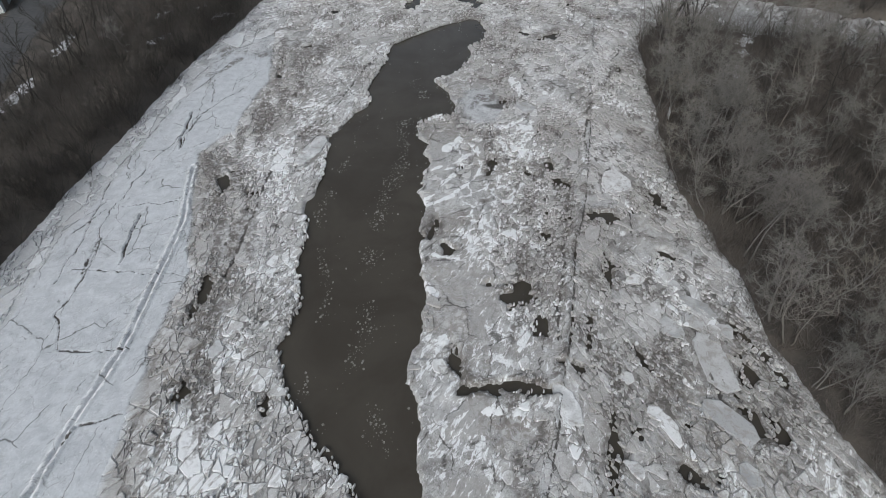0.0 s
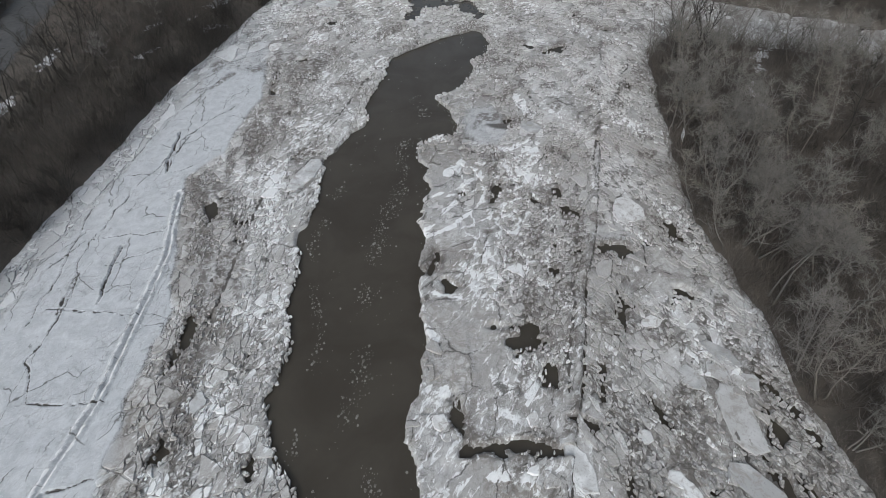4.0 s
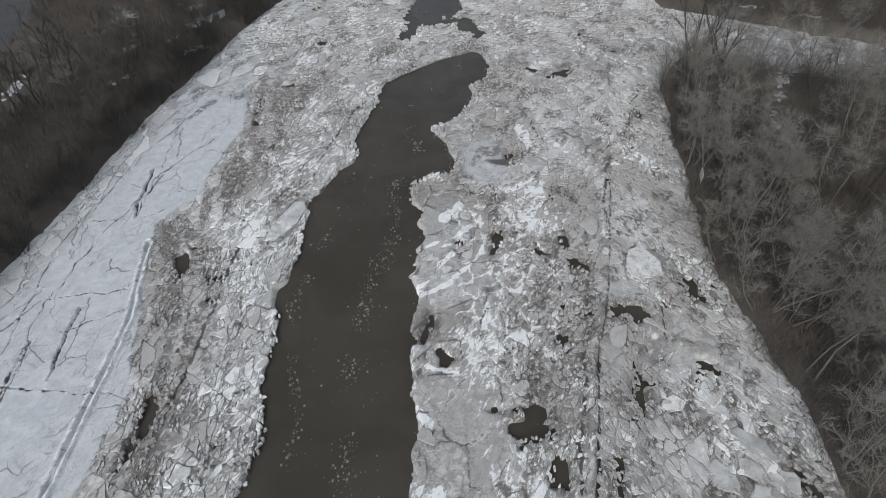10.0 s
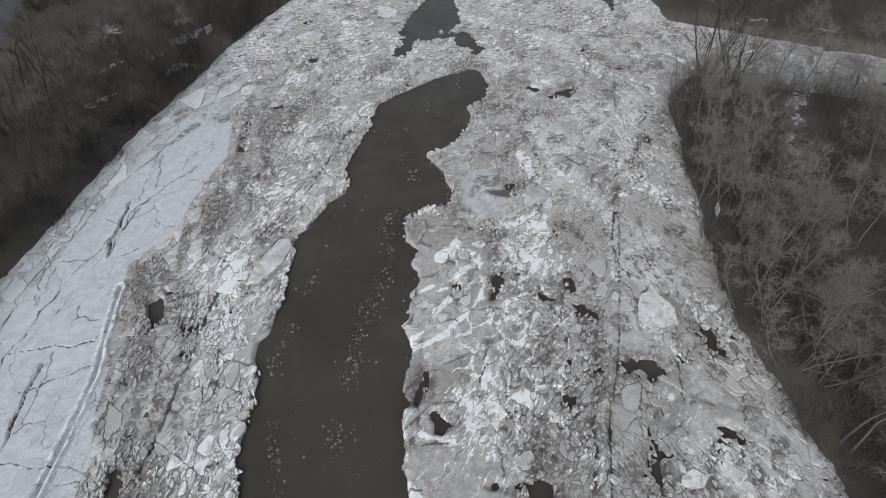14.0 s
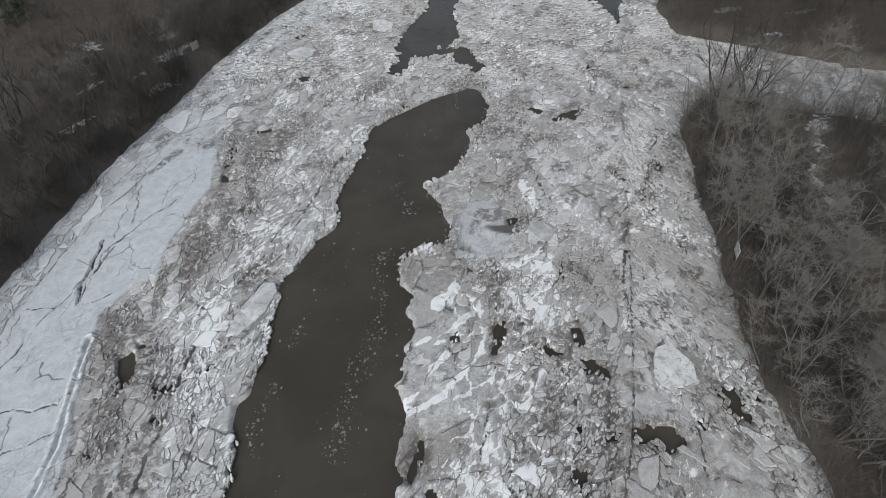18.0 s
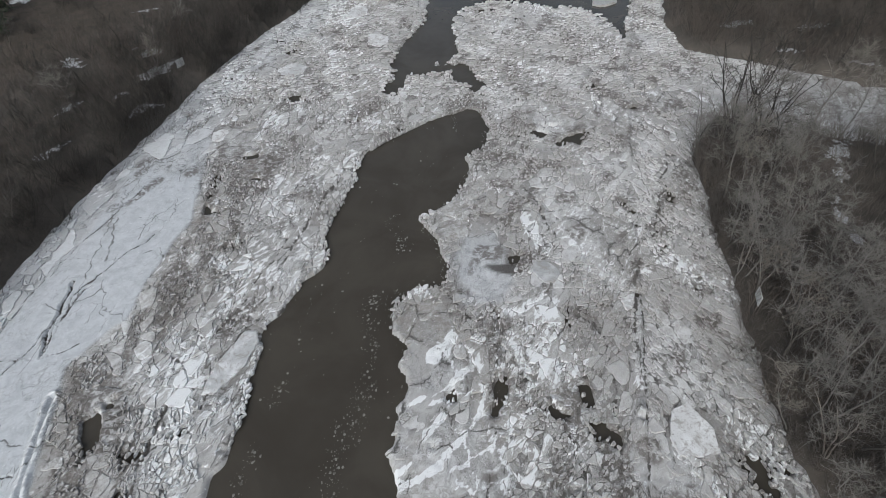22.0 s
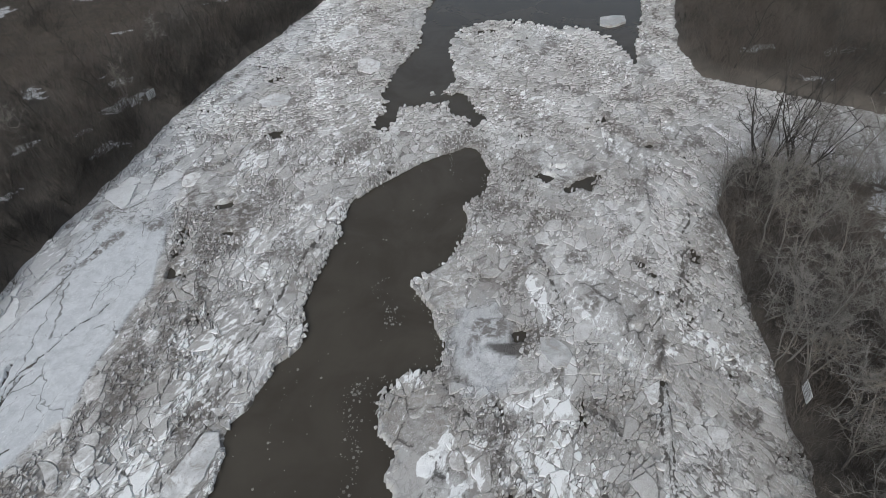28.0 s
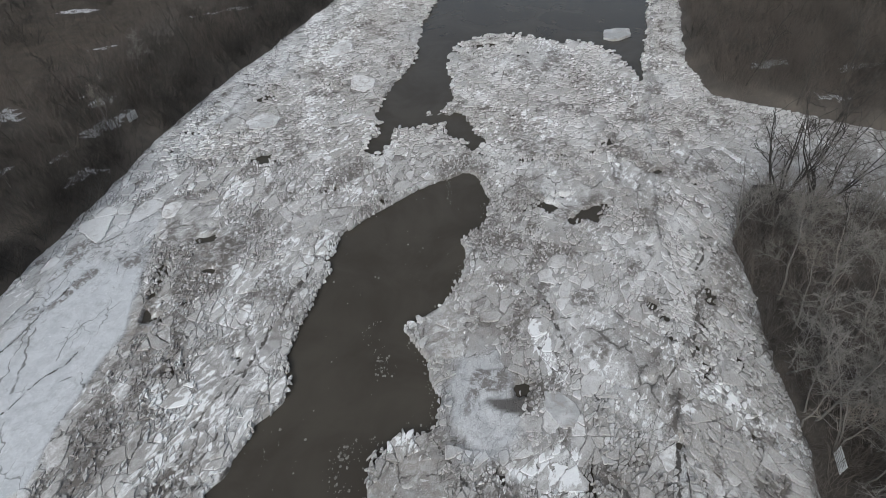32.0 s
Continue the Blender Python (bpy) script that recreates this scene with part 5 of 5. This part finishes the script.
# trees that stand out one by one along the water
for kind, x, y, size, turn in (
        (0, 33.2, 75.8, 1.0, 200), (3, 36.2, 77.0, 1.0, 20), (0, 34.2, 81.2, 0.9, 90), (0, 32.8, 35.0, 1.05, 30), (3, 36.6, 35.4, 1.0, 340), (3, 34.6, 28.9, 0.8, 10),
        (1, 33.0, 50.6, 1.0, 120), (0, 34.2, 52.6, 1.0, 60), (3, 34.8, 47.9, 1.0, 0), (2, 33.4, 42.5, 0.9, 0), (4, 42.3, 102.6, 1.2, 0), (4, 45.8, 102.0, 1.15, 130),
        (0, 32.4, 58.6, 0.95, 170), (3, 34.8, 56.2, 0.9, 300), (1, 33.4, 62.4, 0.9, 40), (0, 35.8, 65.4, 1.0, 250), (1, 34.6, 69.0, 0.9, 100),
        (2, 36.5, 60.5, 0.85, 60), (2, 52.5, 101.5, 1.0, 0), (3, 56.5, 100.5, 1.0, 30), (2, 63.0, 98.0, 0.9, 80), (1, 40.5, 101.5, 0.8, 10)):
    plant(BIG[kind], x, y, size, turn)
# the wooded spit between river and creek
scatter(SPIT_BUSHES, 56, bank_region(RIGHT_BANK, 1, 12, 98, 0.2, 3.4), 1.3, (0.7, 1.05))
scatter(BIG[:4], 42, bank_region(RIGHT_BANK, 1, 12, 100, 0.5, 8), 2.8, (0.75, 1.0))
scatter(BIG[:4], 36, point_region(42, 76, 24, 98, 1.2, lambda x, y: x < 38 + 0.5 * y and not in_gap(x, y)), 4.0, (0.7, 1.0))
scatter(SLIM, 52, point_region(34, 76, 14, 100, 1.0, lambda x, y: x < 38 + 0.5 * y and not in_gap(x, y)), 2.0, (0.7, 1.1))
scatter(SPIT_BUSHES, 44, bank_region(RIGHT_BANK, 1, 12, 104, -0.3, 1.0), 1.3, (0.4, 0.75))
scatter(SPIT_BUSHES, 62, point_region(36, 66, 14, 102, 1.0, lambda x, y: x < 38 + 0.5 * y and not in_gap(x, y)), 2.2, (0.6, 1.1))
# woods beyond the creek
scatter(SLIM, 62, point_region(46, 112, 106, 182, 0.8, lambda x, y: y > float(line_at(CREEK_FAR, x))), 2.6, (0.8, 1.2))
# brush and trees of the other bank
scatter(BUSHES, 125, bank_region(LEFT_BANK, -1, 36, 182, 0.0, 3.8), 1.15, (0.8, 1.35))
scatter(SLIM, 56, bank_region(LEFT_BANK, -1, 40, 182, 3, 18), 2.2, (0.7, 1.0))
scatter([SLIM[3]], 46, bank_region(LEFT_BANK, -1, 40, 176, 2.5, 17), 2.8, (0.7, 1.1))
scatter(BIG[:4], 5, bank_region(LEFT_BANK, -1, 60, 176, 5, 17), 8, (0.6, 0.8))
scatter([SLIM[2]], 34, bank_region(LEFT_BANK, -1, 64, 104, 15.5, 20), 0.9, (0.9, 1.1))

scatter([SLIM[0], SLIM[3]], 26, point_region(-92, -56, 104, 182, 16), 4.0, (0.6, 1.0))
scatter(BUSHES, 18, point_region(-92, -56, 104, 182, 16), 3.5, (0.8, 1.3))
thicket("dark_thicket", [ob.data for ob in BUSHES], M_BRUSH, "dark leafless brush deep in the bank woods", (
    (45, point_region(46, 112, 104, 182, 0.8, lambda x, y: y > float(line_at(CREEK_FAR, x))), 2.6, (0.8, 1.2)), (50, bank_region(LEFT_BANK, -1, 40, 182, 4, 18), 2.0, (0.7, 1.1))))
thicket("tan_thicket", TAN, M_TAN, "tan leafless thicket of upright saplings", (
    (210, point_region(46, 104, 104, 178, 0.6, lambda x, y: y > float(line_at(CREEK_FAR, x))), 1.6, (0.8, 1.15)), (80, bank_region(LEFT_BANK, -1, 96, 182, 5, 28), 2.2, (0.7, 1.1)),
    (130, point_region(34, 76, 14, 100, 1.0, lambda x, y: x < 38 + 0.5 * y and not in_gap(x, y)), 1.5, (0.55, 1.0))))

# low undergrowth: thin upright shoots over the wooded ground
nr = np.random.default_rng(5)
count = 190000
ux, uy = nr.uniform(-112, 112, count), nr.uniform(14, 184, count)
deep = -inside_river(ux, uy)
keep = (deep > 0.25) & (road_cover(ux, uy) < 0.2) & ((ux > 0) | (deep < 18) | (nr.uniform(0, 1, count) < 0.6)) & (nr.uniform(0, 1, count) < 0.5 + 0.7 * vnoise(ux * 0.12, uy * 0.12, 121)) & (ux < np.where(uy < 104, 36 + 0.5 * uy, 112))
ux, uy, deep = ux[keep], uy[keep], deep[keep]
uz = ground_height(ux, uy) - 0.1
tall = (nr.uniform(0.6, 4.2, len(ux)) * smooth(0.2, 3.0, deep) + 0.5) * np.where((ux < 0) & (deep > 18), 0.35, 1.0)
lx, ly = nr.normal(0, 0.35, len(ux)) * tall, nr.normal(0, 0.35, len(ux)) * tall
for pick, skin, label in ((ux < 0, M_DARK_SHOOTS, "dark dry stalks and brush shoots behind the shelf ice"), (ux >= 0, M_SHOOTS, "thin dry brown shoots and stalks under the trees")):
    sx, sy, sz, high = ux[pick], uy[pick], uz[pick], tall[pick]
    ring = []
    for wide, up in ((0.02, 0.0), (0.01, 1.0)):
        for k in range(3):
            a = 2.0944 * k
            ring.append(np.stack([sx + up * lx[pick] + wide * math.cos(a), sy + up * ly[pick] + wide * math.sin(a), sz + up * high], -1))
    uv = np.stack(ring, 1).reshape(-1, 3)
    b = np.arange(len(sx))[:, None] * 6
    uf = np.concatenate([b + np.array([[0, 1, 4, 3]]), b + np.array([[1, 2, 5, 4]]), b + np.array([[2, 0, 3, 5]])])
    tagged(new("undergrowth", mesh_from("undergrowth", uv.tolist(), uf.tolist(), skin)), label, "undergrowth", kind="stuff")


# ---- signs, road and shed ----
def part(name, bm, material, parent, label=""):
    me = bpy.data.meshes.new(name)
    bm.to_mesh(me)
    bm.free()
    me.materials.append(material)
    ob = new(name, me)
    ob.parent = parent
    return tagged(ob, label)


def box(x0, x1, y0, y1, z0, z1, bevel=0.0):
    bm = bmesh.new()
    bmesh.ops.create_cube(bm, size=1, matrix=Matrix.Translation(((x0 + x1) / 2, (y0 + y1) / 2, (z0 + z1) / 2)) @ Matrix.Diagonal((x1 - x0, y1 - y0, z1 - z0, 1)))
    if bevel:
        bmesh.ops.bevel(bm, geom=bm.edges[:], offset=bevel, segments=2, affect="EDGES")
    return bm


M_BOARD = plain_material("white_sign_board", (0.62, 0.63, 0.63), (0.74, 0.75, 0.75), 2.0, 0.5)
M_PRINT = plain_material("grey_sign_print", (0.28, 0.285, 0.29), (0.36, 0.36, 0.36), 5.0, 0.6)
M_POST = plain_material("weathered_post", (0.12, 0.10, 0.085), (0.20, 0.17, 0.14), 6.0, 0.8)


def bank_sign(x, y, turn, width, bottom, label):
    """A wide white board with rows of dark print on two posts; its face looks along its own -y."""
    z = ground_at(x, y)
    holder = tagged(new("river_sign"), label, "sign", "river crossing signs")
    holder.matrix_basis = pose(x, y, z, 0, 0, turn)
    low = bottom - z
    board = part("board", box(-width / 2, width / 2, -0.02, 0.02, low, low + 1.25, 0.006), M_BOARD, holder)
    for k in range(5):
        long = width * (0.42, 0.36, 0.40, 0.30, 0.38)[k]
        top = low + 1.12 - 0.22 * k
        part("print_bar", box(-long, long, -0.026, -0.021, top - 0.11, top), M_PRINT, board, "faded grey row of print")
    for s in (-1, 1):
        part("post", box(s * width * 0.32 - 0.05, s * width * 0.32 + 0.05, 0.021, 0.12, -0.4, low + 1.2, 0.01), M_POST, holder, "weathered wooden post")


bank_sign(33.0, 71.7, 256 + 0, 1.75, 2.1, "white board sign on two posts facing the river")
bank_sign(-42.0, 125.0, 68, 1.7, 2.5, "white board sign on two posts above the bushes")

M_ROAD = plain_material("worn_asphalt", (0.045, 0.046, 0.048), (0.07, 0.07, 0.071), 1.5, 0.85)
road = new("road", grid_mesh("road", np.arange(-125, -56, 0.7), np.arange(30, 200, 0.7), lambda x, y: ground_height(x, y) + 0.05, lambda x, y: road_cover(x, y) > 0.5, M_ROAD, {}))
tagged(road, "grey worn asphalt road behind the trees", "road", kind="structure")

# a light metal-clad shed beside the road
M_CLAD = plain_material("pale_metal_cladding", (0.42, 0.44, 0.44), (0.52, 0.54, 0.54), 0.8, 0.5)
M_ROOFS = plain_material("pale_ribbed_roof", (0.36, 0.39, 0.40), (0.46, 0.49, 0.50), 0.8, 0.45)
shed = tagged(new("shed"), "pale metal-clad shed with ribbed gable roof", "shed")
shed.matrix_basis = pose(-92.2, 117.0, ground_at(-91, 117), 0, 0, 20)
part("wall", box(-4, 4, -6, 6, -0.4, 3.2), M_CLAD, shed)
for s in (-1, 1):
    bm = box(-0.15, 4.9, -6.4, 6.4, 0, 0.12)
    for k in range(22):
        bmesh.ops.create_cube(bm, size=1, matrix=Matrix.Translation((2.4, -6.2 + 0.59 * k, 0.14)) @ Matrix.Diagonal((4.9, 0.06, 0.05, 1)))
    bmesh.ops.transform(bm, matrix=pose(0, 0, 4.75) @ pose(0, 0, 0, 0, 0, 0 if s > 0 else 180) @ pose(0, 0, 0, 0, 19, 0), verts=bm.verts[:])
    part("roof", bm, M_ROOFS, shed, "pale ribbed metal roof slope")
bm = bmesh.new()
for yy in (-6.0, 5.9):
    a = [bm.verts.new((x, yy, z)) for x, z in ((-4, 3.2), (4, 3.2), (0, 4.6))]
    c = [bm.verts.new((x, yy + 0.1, z)) for x, z in ((-4, 3.2), (4, 3.2), (0, 4.6))]
    bm.faces.new(a)
    bm.faces.new(c[::-1])
    for k in range(3):
        bm.faces.new((a[k], c[k], c[(k + 1) % 3], a[(k + 1) % 3]))
part("gable", bm, M_CLAD, shed)
part("door", box(4.0, 4.06, -4.5, -1.5, -0.1, 2.5), M_POST, shed, "wide brown shed door")

# evergreens by the road
M_NEEDLE = bark_material("dark_evergreen_needles", (0.018, 0.030, 0.018), (0.040, 0.058, 0.032))


def conifer_meshes(seed, height):
    r = random.Random(seed)
    tv, tf, cv, cf = [], [], [], []
    tube(tv, tf, [Vector((0, 0, -0.4)), Vector((0.05, 0, height * 0.5)), Vector((0, 0.05, height))], (0.2, 0.12, 0.03), 6)
    for _ in range(260):
        t = r.uniform(0.05, 1.0)
        w, out = r.uniform(0, 6.28), (1 - t) * height * 0.26 * r.uniform(0.6, 1.1) + 0.25
        p = Vector((0, 0, t * height))
        limb = bend(r, p, Vector((math.cos(w), math.sin(w), -0.15)), out, 3, 0.12, 0.02)
        for q in range(5):
            c, axis = along(limb, r.uniform(0.3, 1.0))
            tube(cv, cf, bend(r, c, axis + Vector((r.gauss(0, 0.5), r.gauss(0, 0.5), r.gauss(-0.1, 0.3))), r.uniform(0.4, 0.8), 2, 0.2, -0.05), (0.06, 0.10, 0.01), 3)
    return mesh_from("trunk", tv, tf, M_BARK), mesh_from("foliage", cv, cf, M_NEEDLE)


conifer = tagged(new("evergreen_tree"), "dark green evergreen with dense drooping boughs", "tree", "evergreens by the road")
for part_name, me in zip(("trunk", "foliage"), conifer_meshes(5, 8.0)):
    new(part_name, me).parent = conifer
used.add(conifer.name)
conifer.matrix_basis = pose(-80.5, 138, ground_at(-80.5, 138), 0, 0, 0)
for x, y, s in ((-83.5, 143.5, 1.1), (-86.5, 150, 1.0)):
    copy_thing(conifer, pose(x, y, ground_at(x, y), 0, 0, 70 * s)).scale = (s, s, s)
